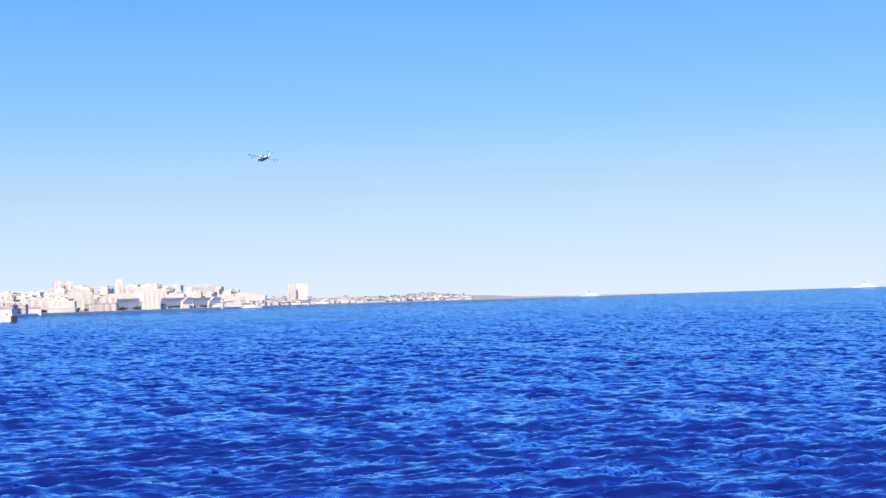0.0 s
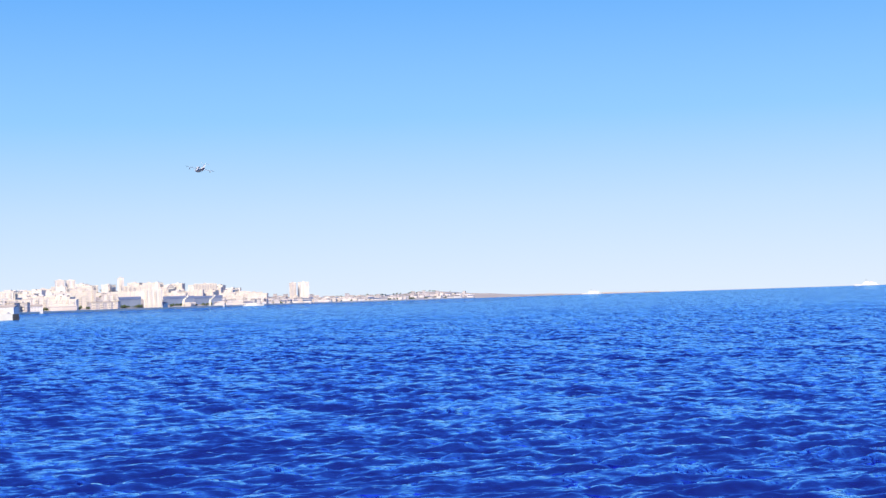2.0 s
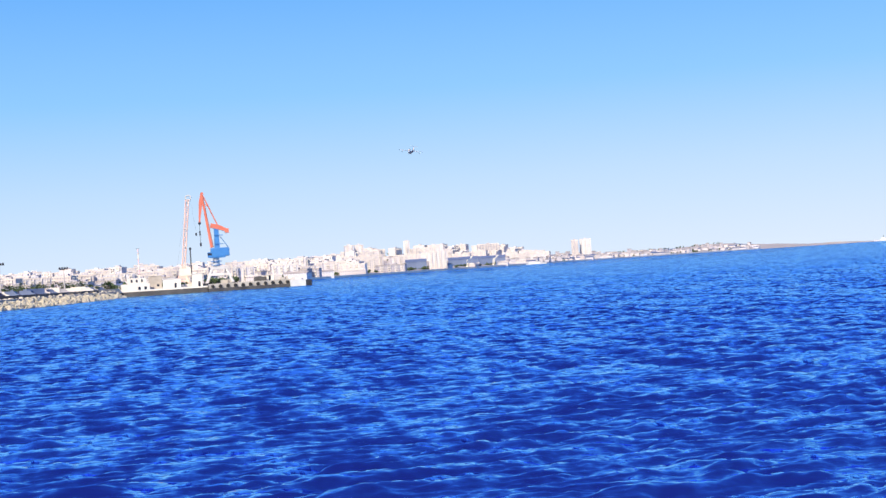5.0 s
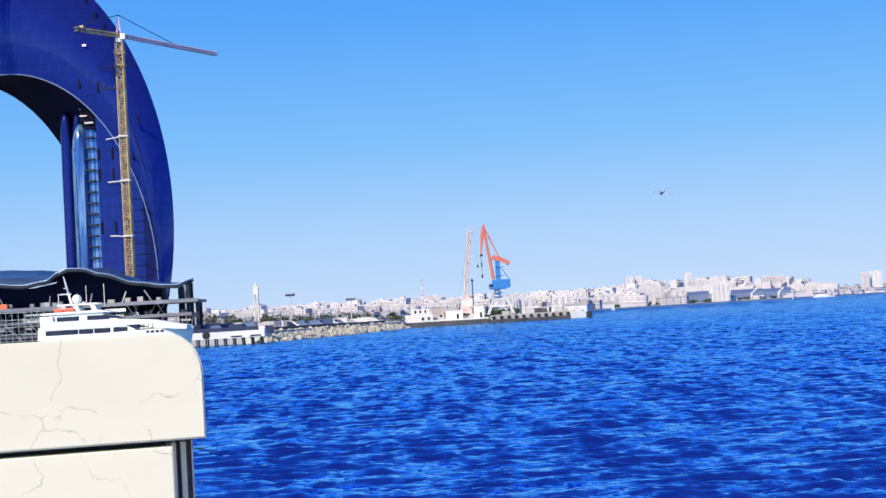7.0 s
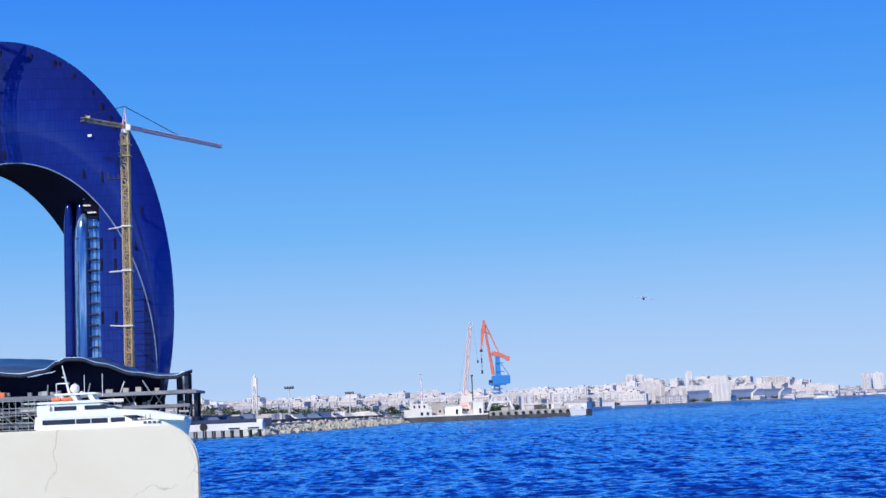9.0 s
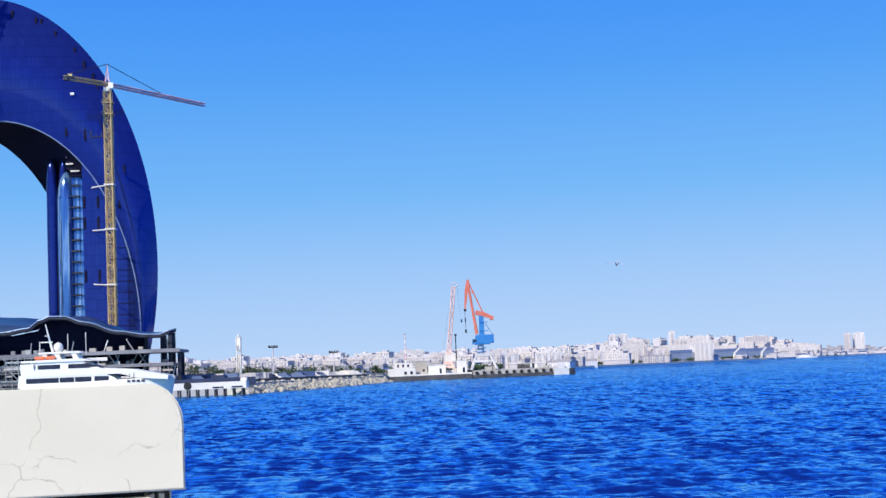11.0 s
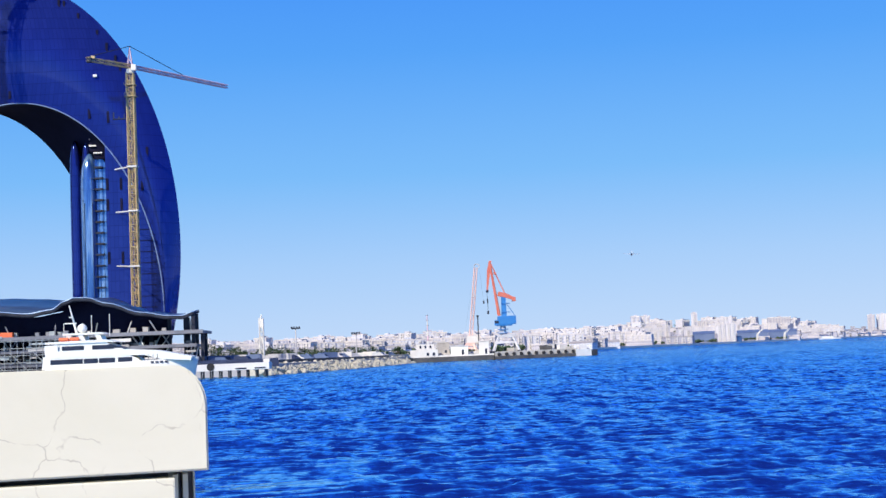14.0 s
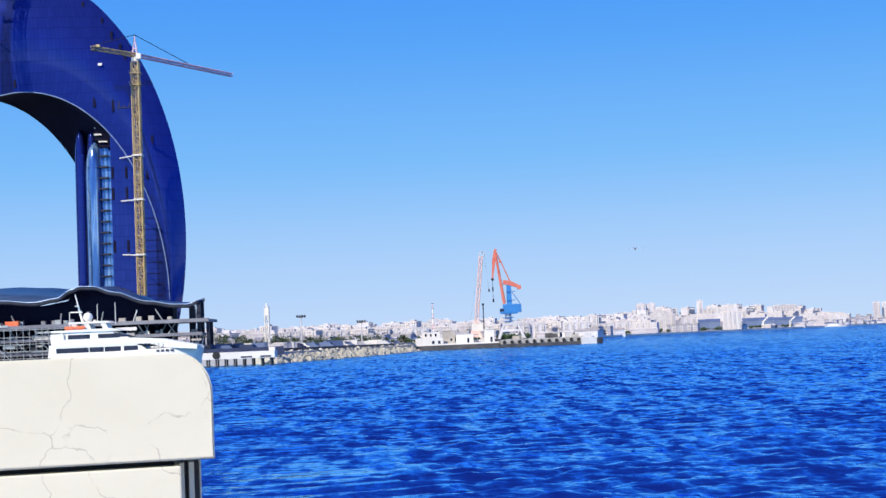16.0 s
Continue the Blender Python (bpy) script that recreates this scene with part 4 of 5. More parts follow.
# ---- yacht ----
def build_yacht():
    """A motor yacht seen from the side, bow to the right; its own x runs to the bow."""
    yy = 300.0
    ob = thing("motor_yacht", (-67.6, yy, 0.45), "white three-deck motor yacht moored along the jetty", "boat", yaw=0.0)
    # hull: stations from stern to bow
    L = 38.0

    def beam(x):
        """Half the hull's width at deck height, x metres from amidships."""
        return 3.9 * (1 - max(0.0, (x / L - 0.05) / 0.45) ** 3.6) + 0.05

    def hull_ring(u):
        x = -L / 2 + L * u
        bw = beam(x)
        sheer = 3.2 + 1.2 * max(0.0, u - 0.12) ** 0.8 if u > 0.2 else 2.6
        rake = 1.2 * max(0.0, (u - 0.85) / 0.15)
        ring = []
        for k, zf in ((1.0, 1.0), (1.0, 0.6), (0.95, 0.15), (0.55, -0.3), (0, -0.4)):
            ring.append((x - rake * (1 - zf) * 0.7, bw * k, sheer * zf))
        return ring + [(p[0], -p[1], p[2]) for p in ring[-2::-1]]

    smooth(part("hull", loft(bmesh.new(), [hull_ring(u) for u in np.linspace(0, 1, 26)]), GELCOAT, ob))

    def deck(name, x0, x1, hw, z0, z1, rake_f, rake_b, mat, label="", parent=None):
        out = [(x0 + rake_b * 0, z0), (x1, z0), (x1 - rake_f * 0.5, z0 + (z1 - z0) * 0.6), (x1 - rake_f, z1), (x0 + rake_b, z1)]
        bm = prism(bmesh.new(), out, "y", -hw, hw)
        return part(name, bm, mat, parent or ob, label)

    m = deck("main_cabin", -11.5, 9.5, 3.2, 3.0, 5.5, 4.2, 0.3, GELCOAT)
    for a, b in ((-9.8, -3.4), (-3.2, -0.4), (-0.2, 3.0), (3.6, 6.4)):
        part("window_band", box(bmesh.new(), ((a + b) / 2, -3.22, 4.35), (b - a, 0.12, 0.95)), DARK_GLASS, m)
    part("deck_overhang", prism(bmesh.new(), [(-10.8, 5.15), (8.6, 5.15), (12.0, 4.2), (18.0, 3.7), (18.2, 4.5), (11.0, 6.0), (4.0, 6.5), (-10.8, 6.55)], "y", -3.3, 3.3), GELCOAT, ob)
    u = deck("upper_cabin", -9.5, 5.6, 2.7, 5.9, 8.0, 4.6, 0.4, GELCOAT)
    for a, b in ((-7.6, -3.2), (-1.6, 2.8)):
        part("window_band", box(bmesh.new(), ((a + b) / 2, -2.72, 7.0), (b - a, 0.12, 0.85)), DARK_GLASS, u)
    part("windscreen", prism(bmesh.new(), [(3.0, 6.7), (4.6, 6.7), (2.0, 7.6), (1.5, 7.6)], "y", -2.74, 2.74), DARK_GLASS, u)
    part("sun_deck", prism(bmesh.new(), [(-10.8, 7.95), (3.4, 7.95), (1.0, 8.5), (-10.8, 8.35)], "y", -3.0, 3.0), GELCOAT, ob)
    part("hardtop", prism(bmesh.new(), [(-7.6, 9.6), (1.0, 9.6), (0.2, 10.0), (-7.6, 9.95)], "y", -2.3, 2.3), GELCOAT, ob)
    for x in (-6.4, -4.0, -0.6):
        part("arch_leg", prism(bmesh.new(), [(x, 8.3), (x + 1.0, 8.3), (x + 0.4, 9.65), (x - 0.6, 9.65)], "y", -2.1, 2.1), GELCOAT, ob)
    part("aft_bulwark", box(bmesh.new(), (-9.6, -3.1, 6.9), (2.6, 0.3, 1.6)), GELCOAT, ob)
    bm = bmesh.new()
    tube(bm, (-5.2, 0, 9.9), (-6.6, 0, 15.6), 0.28, 0.10, n=8)
    tube(bm, (-6.3, -1.2, 13.2), (-6.3, 1.2, 13.2), 0.12)
    tube(bm, (-7.6, 0, 12.0), (-5.2, 0, 12.0), 0.12)
    part("mast", bm, GELCOAT, ob)
    bm = bmesh.new()
    bmesh.ops.create_uvsphere(bm, u_segments=16, v_segments=10, radius=0.95, matrix=Matrix.Translation((-4.1, 0, 10.9)))
    part("radar_dome", bm, GELCOAT, ob)
    for x, h in ((-2.4, 3.6), (1.2, 3.8), (-8.0, 2.2)):
        part("aerial", tube(bmesh.new(), (x, 0.8, 9.2), (x, 0.8, 9.9 + h), 0.07, n=5), GELCOAT, ob)
    for x in (-7.2, -5.1):
        part("liferaft", tube(bmesh.new(), (x - 0.9, -2.6, 8.75), (x + 0.9, -2.6, 8.75), 0.42, n=10), LIFE_ORANGE, ob)
    bm = bmesh.new()
    for i in range(9):
        tube(bm, (-18.2 + i * 0.75, -3.5, 2.6), (-18.2 + i * 0.75, -3.5, 4.2), 0.05, n=4)
    tube(bm, (-18.4, -3.5, 4.2), (-12.0, -3.5, 4.2), 0.07, n=4)
    part("stern_rail", bm, METAL, ob)
    bm = bmesh.new()
    for i in range(12):
        x = 8.0 + i * 0.85
        tube(bm, (x, 0.12 - beam(x), 4.0), (x, 0.12 - beam(x), 5.2), 0.05, n=4)
    part("bow_rail", bm, METAL, ob)
    for i in range(8):
        part("porthole", tube(bmesh.new(), (-8 + i * 2.1, -3.86, 2.1), (-8 + i * 2.1, -3.70, 2.1), 0.25, n=10), DARK_GLASS, ob)
    for i in range(4):
        part("name_bar", box(bmesh.new(), (10.4 + i * 0.9, -0.02 - beam(10.4 + i * 0.9), 3.6), (0.6, 0.12, 0.45)), METAL, ob)


build_yacht()


# ---- jetty ----
def build_jetty():
    ob = thing("jetty", (-45.5, 330.0, 0.0), "white-sided jetty on short dark piles beside the quay", "jetty")
    part("deck", box(bmesh.new(), (-2.5, 0, 2.35), (20.6, 5, 1.5), bevel=0.08), PALE_CONC, ob)
    # inner deck in darker concrete, which puts its shade into the colour
    part("deck", box(bmesh.new(), (-20, 2, 2.6), (24, 6, 1.6)), CONCRETE_DARK, ob, "inner deck of the jetty, coloured dark for its shade")
    for i in range(8):
        part("pile", tube(bmesh.new(), (-7.2 + i * 2.0, -1.6, -1.5), (-7.2 + i * 2.0, -1.6, 1.7), 0.2, n=10), CONCRETE_DARK, ob)
        part("pile", tube(bmesh.new(), (-7.2 + i * 2.0, 1.6, -1.5), (-7.2 + i * 2.0, 1.6, 1.7), 0.2, n=10), CONCRETE_DARK, ob)
    bm = bmesh.new()
    for r in (0.85, 0.5):
        tube(bm, (-5.0, -2.62 - (0.85 - r) * 0.2, 2.5), (-5.0, -2.4, 2.5), r, n=18)
    part("fender_tyre", bm, BLACK, ob)
    for x in (1.6, 5.8):
        part("slot", box(bmesh.new(), (x, -2.52, 1.95), (2.4, 0.12, 0.3)), DARK_GLASS, ob)
    part("bollard_box", box(bmesh.new(), (7.0, 0, 3.5), (1.4, 1.4, 0.8), bevel=0.1), PALE_CONC, ob)


build_jetty()


# ---- breakwater ----
def build_breakwater():
    """A bank of tipped stones from the jetty out to the old pier."""
    a, b = Vector((-42, 345, 0)), Vector((-13, 585, 0))
    pts = [(-60, 352), (-42, 347), (-28, 440), (-13.5, 586), (-13.5, 640), (-60, 700)]
    bm = prism(bmesh.new(), pts, "z", -2, 2.6)
    tagged(part("ground", bm, EARTH), "flat dry fill behind the stone bank", "ground", kind="structure")
    bank = thing("stone_bank", (0, 0, 0), "sloping bank of tipped pale stones along the water", "breakwater")
    rng = random.Random(3)
    shapes = []
    for i in range(6):
        bm = bmesh.new()
        bmesh.ops.create_icosphere(bm, subdivisions=1, radius=1.0)
        for v in bm.verts:
            v.co *= rng.uniform(0.75, 1.15)
            v.co.z *= 0.7
        me = bpy.data.meshes.new("stone")
        bm.to_mesh(me)
        bm.free()
        me.materials.append(STONE)
        shapes.append(me)
    line = [Vector((-42, 345, 0)), Vector((-27, 438, 0)), Vector((-13, 586, 0))]
    for i in range(300):
        u = (i / 300) ** 1.0
        seg, k = (0, u / 0.45) if u < 0.45 else (1, (u - 0.45) / 0.55)
        p = line[seg].lerp(line[seg + 1], k)
        r = rng.random()
        s = new("stone", rng.choice(shapes))
        s.parent = bank
        size = rng.uniform(0.5, 1.05)
        s.matrix_basis = Matrix.LocRotScale((p.x + 2.2 - r * 4.2 + rng.uniform(-0.4, 0.4), p.y - 1.2, 0.1 + r * 2.3), Euler((rng.random() * 6, rng.random() * 6, rng.random() * 6)), (size, size * 1.2, size))
    bm = bmesh.new()
    loft(bm, [[(p.x + 3.0, p.y - 2, -1.5), (p.x - 2.2, p.y, 2.3), (p.x - 3.5, p.y, -1.5)] for p in line])
    part("core", bm, STONE, bank)
    # smaller stones between the large ones
    verts, faces = [], []
    for i in range(1700):
        u = rng.random()
        seg, k = (0, u / 0.45) if u < 0.45 else (1, (u - 0.45) / 0.55)
        p, r = line[seg].lerp(line[seg + 1], k), rng.random()
        c = Vector((p.x + 2.5 - r * 4.6 + rng.uniform(-0.5, 0.5), p.y - 1.6, 0.0 + r * 2.5))
        rot = Euler((rng.random() * 6, rng.random() * 6, rng.random() * 6)).to_matrix()
        sz = rng.uniform(0.22, 0.55)
        n = len(verts)
        verts += [c + rot @ Vector(d) * sz * rng.uniform(0.7, 1.2) for d in ((1, 0, 0), (0, 1, 0), (-1, 0, 0), (0, -1, 0), (0, 0, 0.8), (0, 0, -0.8))]
        faces += [(n + a, n + b, n + t) for a, b in ((0, 1), (1, 2), (2, 3), (3, 0)) for t in (4,)] + [(n + b, n + a, n + 5) for a, b in ((0, 1), (1, 2), (2, 3), (3, 0))]
    me = bpy.data.meshes.new("rubble")
    me.from_pydata(verts, [], faces)
    me.materials.append(STONE)
    rub = new("rubble", me)
    rub.parent = bank
    tagged(rub, kind="stuff")
    # dark low parapet wall on the fill
    wall = thing("parapet_wall", (0, 0, 2.6), "long low dark parapet wall on the breakwater", "wall")
    q = [Vector((-54, 354, 0)), Vector((-33, 440, 0)), Vector((-20, 560, 0))]
    bm = bmesh.new()
    loft(bm, [[(p.x - 0.3, p.y, 0), (p.x + 0.3, p.y, 0), (p.x + 0.3, p.y, 0.9), (p.x - 0.3, p.y, 0.9)] for p in q])
    part("wall", bm, CONCRETE_DARK, wall)


build_breakwater()


# ---- old pier with its sheds ----
def build_pier():
    quay = thing("pier", (0, 600, 0), "long low concrete pier with dark wet sides", "pier")
    part("quay_wall", prism(bmesh.new(), [(-14, 0), (21, 0), (21, 18), (-14, 40)], "z", -2.0, 1.9), CONCRETE_DARK, quay)
    part("deck", prism(bmesh.new(), [(-14, 0.4), (21, 0.4), (21, 18), (-14, 40)], "z", 1.9, 2.5), PALE_CONC, quay)
    part("stone_wall", prism(bmesh.new(), [(-24, -26), (-13.2, -3), (-13.2, 10), (-24, 0)], "z", -2.0, 3.6), STONE, quay)
    part("pontoon", prism(bmesh.new(), [(21.2, -2), (55, 3), (55, 14), (21.2, 12)], "z", -1.5, 1.3), CONCRETE_DARK, quay, "dark floating pontoon")
    part("pontoon_deck", prism(bmesh.new(), [(21.4, -1), (54.6, 4), (54.6, 13.5), (21.4, 11.5)], "z", 1.3, 3.1), CONCRETE, quay)
    for i in range(11):
        x = 23 + i * 3.0
        bm = bmesh.new()
        tube(bm, (x, -1.5 + (x - 21.2) * 0.148, 2.0), (x, -0.8 + (x - 21.2) * 0.148, 2.0), 0.75, n=10)
        part("fender", bm, BLACK, quay)
    part("end_block", prism(bmesh.new(), [(54, 2), (60.4, 4), (60.4, 12), (54, 12)], "z", -1.5, 2.7), PALE_CONC, quay)
    part("end_block", prism(bmesh.new(), [(60.4, 4), (63, 5.5), (63, 11), (60.4, 12)], "z", -1.5, 2.4), CONCRETE_DARK, quay, "dark stepped pier end")
    rng = random.Random(9)
    for i in range(20):
        x = rng.uniform(2, 58)
        s = rng.uniform(0.8, 2.2)
        part("deck_gear", box(bmesh.new(), (x, 7 + rng.uniform(-2, 2), (2.5 if x < 21 else 3.1 if x < 54 else 2.7) + s / 2), (rng.uniform(0.8, 3.2), 1.5, s)), rng.choice((CONCRETE, PALE_CONC, PORTAL_GREY, CONCRETE_DARK, SLAB)), quay)
    # pale pump house with a small tower room
    h = thing("pump_house", (-7.0, 601, 0), "pale rendered block house at the water with a small tower room", "building")
    part("wall", box(bmesh.new(), (0, 3, 2.0), (11.2, 7, 5.2), bevel=0.1), PALE_CONC, h)
    part("tower_room", box(bmesh.new(), (0.6, 3, 5.9), (7.4, 4, 2.7), bevel=0.1), PALE_CONC, h)
    part("parapet", box(bmesh.new(), (0.0, -0.3, 4.8), (11.2, 0.4, 0.45)), PALE_CONC, h)
    for x in (-1.4, 0.6, 2.6):
        part("window", box(bmesh.new(), (x, 0.96, 6.1), (0.7, 0.15, 1.1)), DARK_GLASS, h)
    for x, z in ((3.9, 3.2), (1.5, 3.2)):
        part("window", box(bmesh.new(), (x, -0.53, z), (1.0, 0.15, 1.2)), DARK_GLASS, h)
    # storage sheds
    for x, y, w, hh, mat, label in ((7.2, 606, 7.0, 3.4, GELCOAT, "small white storage cabin on the pier"), (17.2, 607, 4.0, 5.0, PALE_CONC, "tall pale switch cabin on the pier"),
                                    (45.0, 609, 6.0, 2.0, PALE_CONC, "low pale container on the pontoon"), (0.8, 612, 5.0, 5.2, CONCRETE, "grey hut behind the pump house")):
        base = 3.1 if x > 21 else 2.5
        s = thing("storage_cabin", (x, y, base), label, "shed")
        part("wall", box(bmesh.new(), (0, 0, hh / 2), (w, 4, hh), bevel=0.06), mat, s)
        part("roof", box(bmesh.new(), (0, 0, hh + 0.12), (w + 0.5, 4.5, 0.24)), ROOF_PALE, s)
        part("door", box(bmesh.new(), (w * 0.2, -2.04, 1.0), (0.9, 0.12, 2.0)), DARK_GLASS, s)
    # banded signal mast
    m = thing("signal_mast", (-5.3, 607, 2.5), "slim red and white banded signal mast on the pier", "mast")
    for i in range(8):
        part("band", tube(bmesh.new(), (0, 0, 2.05 * i), (0, 0, 2.05 * (i + 1)), 0.34 - 0.02 * i, n=8), ROSE if i % 2 else GELCOAT, m)
        part("step", box(bmesh.new(), (0, 0, 2.05 * (i + 1)), (1.1, 0.3, 0.18)), STEEL_DARK, m)
    m = thing("vent_post", (15.3, 610, 2.5), "thin dark post on the pier", "post")
    part("post", tube(bmesh.new(), (0, 0, 0), (0, 0, 15.2), 0.22, n=6), STEEL_DARK, m)
    part("cap", box(bmesh.new(), (0, 0, 15.3), (0.9, 0.9, 0.8)), STEEL_DARK, m)


build_pier()


def portal(ob, w, d, h, mat):
    """Four braced legs and the portal beams."""
    for sx in (-1, 1):
        for sy in (-1, 1):
            bm = bmesh.new()
            tube(bm, (sx * w / 2, sy * d / 2, 0), (sx * w * 0.24, sy * d * 0.24, h), 0.62, 0.5, n=6)
            part("leg", bm, mat, ob)
            part("bogie", box(bmesh.new(), (sx * w / 2, sy * d / 2, 0.45), (2.2, 1.0, 0.9), bevel=0.1), STEEL_DARK, ob)
    part("portal_frame", box(bmesh.new(), (0, 0, h * 0.62), (w * 0.80, d * 0.80, 0.9), taper=0.94), mat, ob)
    part("portal_frame", box(bmesh.new(), (0, 0, h), (w * 0.62, d * 0.62, 1.2)), mat, ob)


def build_harbour_crane():
    ob = thing("harbour_crane", (26.2, 608, 2.5), "orange and blue level-luffing harbour crane on a grey portal", "crane")
    portal(ob, 11.0, 10.0, 6.8, PORTAL_GREY)
    part("pedestal", tube(bmesh.new(), (-0.9, 0, 6.8), (-0.9, 0, 11.2), 1.5, 1.2, n=14), PORTAL_GREY, ob)
    for z in (7.9, 9.4):
        part("gallery", tube(bmesh.new(), (-0.9, 0, z), (-0.9, 0, z + 0.3), 2.2, n=14), BLUE_PAINT, ob)
    part("machine_house", box(bmesh.new(), (0.8, 0, 13.2), (7.4, 4.6, 3.4), bevel=0.25), BLUE_PAINT, ob)
    part("house_base", box(bmesh.new(), (-0.2, 0, 11.3), (6.0, 4.2, 0.7), taper=1.1), BLUE_PAINT, ob)
    part("driver_cab", box(bmesh.new(), (-3.3, -1.4, 12.2), (1.9, 1.8, 2.2), bevel=0.2), BLUE_PAINT, ob)
    part("cab_window", box(bmesh.new(), (-3.4, -2.32, 12.5), (1.5, 0.1, 1.0)), DARK_GLASS, ob)
    part("tower", box(bmesh.new(), (-0.2, 0, 19.0), (2.1, 2.4, 8.4), taper=0.85), BLUE_PAINT, ob)
    for z in (16.5, 20.0):
        part("tower_gallery", box(bmesh.new(), (0.6, 0, z), (3.4, 3.2, 0.22)), BLUE_PAINT, ob)
    bm = bmesh.new()
    tube(bm, (1.2, 0, 19.5), (4.2, 0, 15.0), 0.14, n=5)
    part("back_stay", bm, BLUE_PAINT, ob)
    # counterweight rocker
    bm = bmesh.new()
    prism(bm, [(-2.6, 23.2), (-2.2, 24.9), (0.8, 24.2), (4.2, 22.4), (4.2, 21.2), (0.4, 22.4)], "y", -1.1, 1.1)
    part("rocker", bm, ORANGE, ob)
    part("counterweight", box(bmesh.new(), (4.0, 0, 21.6), (1.5, 3.0, 1.7), bevel=0.1), ORANGE, ob)
    # jib: two tapered side members with rungs
    a, b = Vector((-2.2, 0, 15.2)), Vector((-5.1, 0, 36.6))
    bm = bmesh.new()
    for s in (-1, 1):
        tube(bm, a + Vector((0, s * 1.5, 0)), b + Vector((0, s * 0.5, 0)), 0.62, 0.42, n=6)
    for k in np.linspace(0.08, 0.95, 9):
        p = a.lerp(b, k)
        tube(bm, p + Vector((0, -1.5 + k, 0)), p + Vector((0, 1.5 - k, 0)), 0.2, n=5)
    part("jib", bm, ORANGE, ob)
    # fly jib hanging from the jib's head
    head = b
    bm = bmesh.new()
    prism(bm, [(-5.6, 36.9), (-4.2, 36.0), (-5.0, 33.2), (-6.3, 25.6), (-6.9, 25.6), (-6.4, 33.5)], "y", -0.7, 0.7)
    part("fly_jib", bm, ORANGE, ob)
    part("sheave", tube(bmesh.new(), (-6.6, -0.5, 25.2), (-6.6, 0.5, 25.2), 0.6, n=12), STEEL_DARK, ob)
    part("head_sheave", tube(bmesh.new(), (-5.0, -0.9, 37.0), (-5.0, 0.9, 37.0), 0.6, n=12), ORANGE, ob)
    bm = bmesh.new()
    for s in (-0.5, 0.5):
        tube(bm, (-4.4, s, 35.6), (0.6, s, 23.8), 0.24, n=6)
    part("tie_rod", bm, ORANGE, ob)
    part("tie_bracket", box(bmesh.new(), (-3.2, 0, 32.4), (1.0, 1.6, 0.9)), ORANGE, ob)
    for s in (-0.3, 0.3):
        part("hoist_rope", tube(bmesh.new(), (-6.7, s, 25.0), (-6.6, s, 17.0), 0.07, n=5), STEEL_DARK, ob)
    part("hook_block", box(bmesh.new(), (-6.6, 0, 16.6), (0.7, 0.9, 1.4), bevel=0.1), STEEL_DARK, ob)
    part("rope_weight", box(bmesh.new(), (-6.65, 0, 21.2), (0.5, 0.6, 1.8)), STEEL_DARK, ob)


build_harbour_crane()


def build_boom_crane():
    ob = thing("boom_crane", (11.8, 612, 2.5), "pale rusty lattice-boom crane with its boom raised nearly upright", "crane")
    portal(ob, 6.0, 6.0, 4.0, PALE_STEEL)
    part("cab", box(bmesh.new(), (1.2, 0, 6.0), (5.0, 3.6, 3.0), bevel=0.2), PALE_CONC, ob)
    part("boom", lattice(bmesh.new(), (0.2, 0, 5.0), (3.6, 0, 35.2), 1.3, 2.0, 0.20, 0.10), PALE_STEEL, ob)
    part("boom_band", box(bmesh.new(), (2.2, 0, 23.5), (1.9, 1.7, 0.3)), PORTAL_GREY, ob)
    part("boom_band", box(bmesh.new(), (1.4, 0, 16.0), (1.8, 1.6, 0.3)), PORTAL_GREY, ob)
    bm = bmesh.new()
    for i in range(14):
        t0, t1 = i * math.tau / 14, (i + 1) * math.tau / 14
        tube(bm, (4.0 + math.cos(t0) * 1.1, 0, 35.9 + math.sin(t0) * 0.9), (4.0 + math.cos(t1) * 1.1, 0, 35.9 + math.sin(t1) * 0.9), 0.20, n=5)
    part("head_sheave", bm, PORTAL_GREY, ob)
    bm = bmesh.new()
    tube(bm, (-2.0, 0, 8.0), (3.0, 0, 34.8), 0.02, n=5)
    part("boom_rope", bm, STEEL_DARK, ob)
    part("hook_block", box(bmesh.new(), (6.3, 0, 21.0), (0.6, 0.6, 1.2)), STEEL_DARK, ob)
    part("hoist_rope", tube(bmesh.new(), (4.9, 0, 35.6), (6.3, 0, 21.4), 0.02, n=4), STEEL_DARK, ob)


build_boom_crane()


# ---- light masts and trees on the breakwater ----
def floodlight_mast(x, y, top, label, white=False):
    ob = thing("floodlight_mast", (x, y, 2.6), label, "lamp post", "floodlight masts along the breakwater")
    h = top - 2.6
    if white:
        part("pole", lattice(bmesh.new(), (0, 0, 0), (0, 0, h), 1.1, 1.6, 0.16, 0.09), GELCOAT, ob)
        part("lantern_room", box(bmesh.new(), (0, 0, h - 1.6), (1.2, 1.2, 2.2), bevel=0.15), GELCOAT, ob)
        part("finial", tube(bmesh.new(), (-0.2, 0, h - 0.5), (0.15, 0, h + 0.9), 0.35, 0.15, n=7), GELCOAT, ob)
    else:
        part("pole", tube(bmesh.new(), (0, 0, 0), (0, 0, h), 0.30, 0.18, n=8), PORTAL_GREY, ob)
        part("crossbar", box(bmesh.new(), (0, 0, h - 0.2), (3.2, 0.4, 0.3)), STEEL_DARK, ob)
        for s in (-1.3, -0.45, 0.45, 1.3):
            part("floodlight", box(bmesh.new(), (s, -0.4, h + 0.15), (0.6, 0.5, 0.7), bevel=0.05), STEEL_DARK, ob)
    return ob


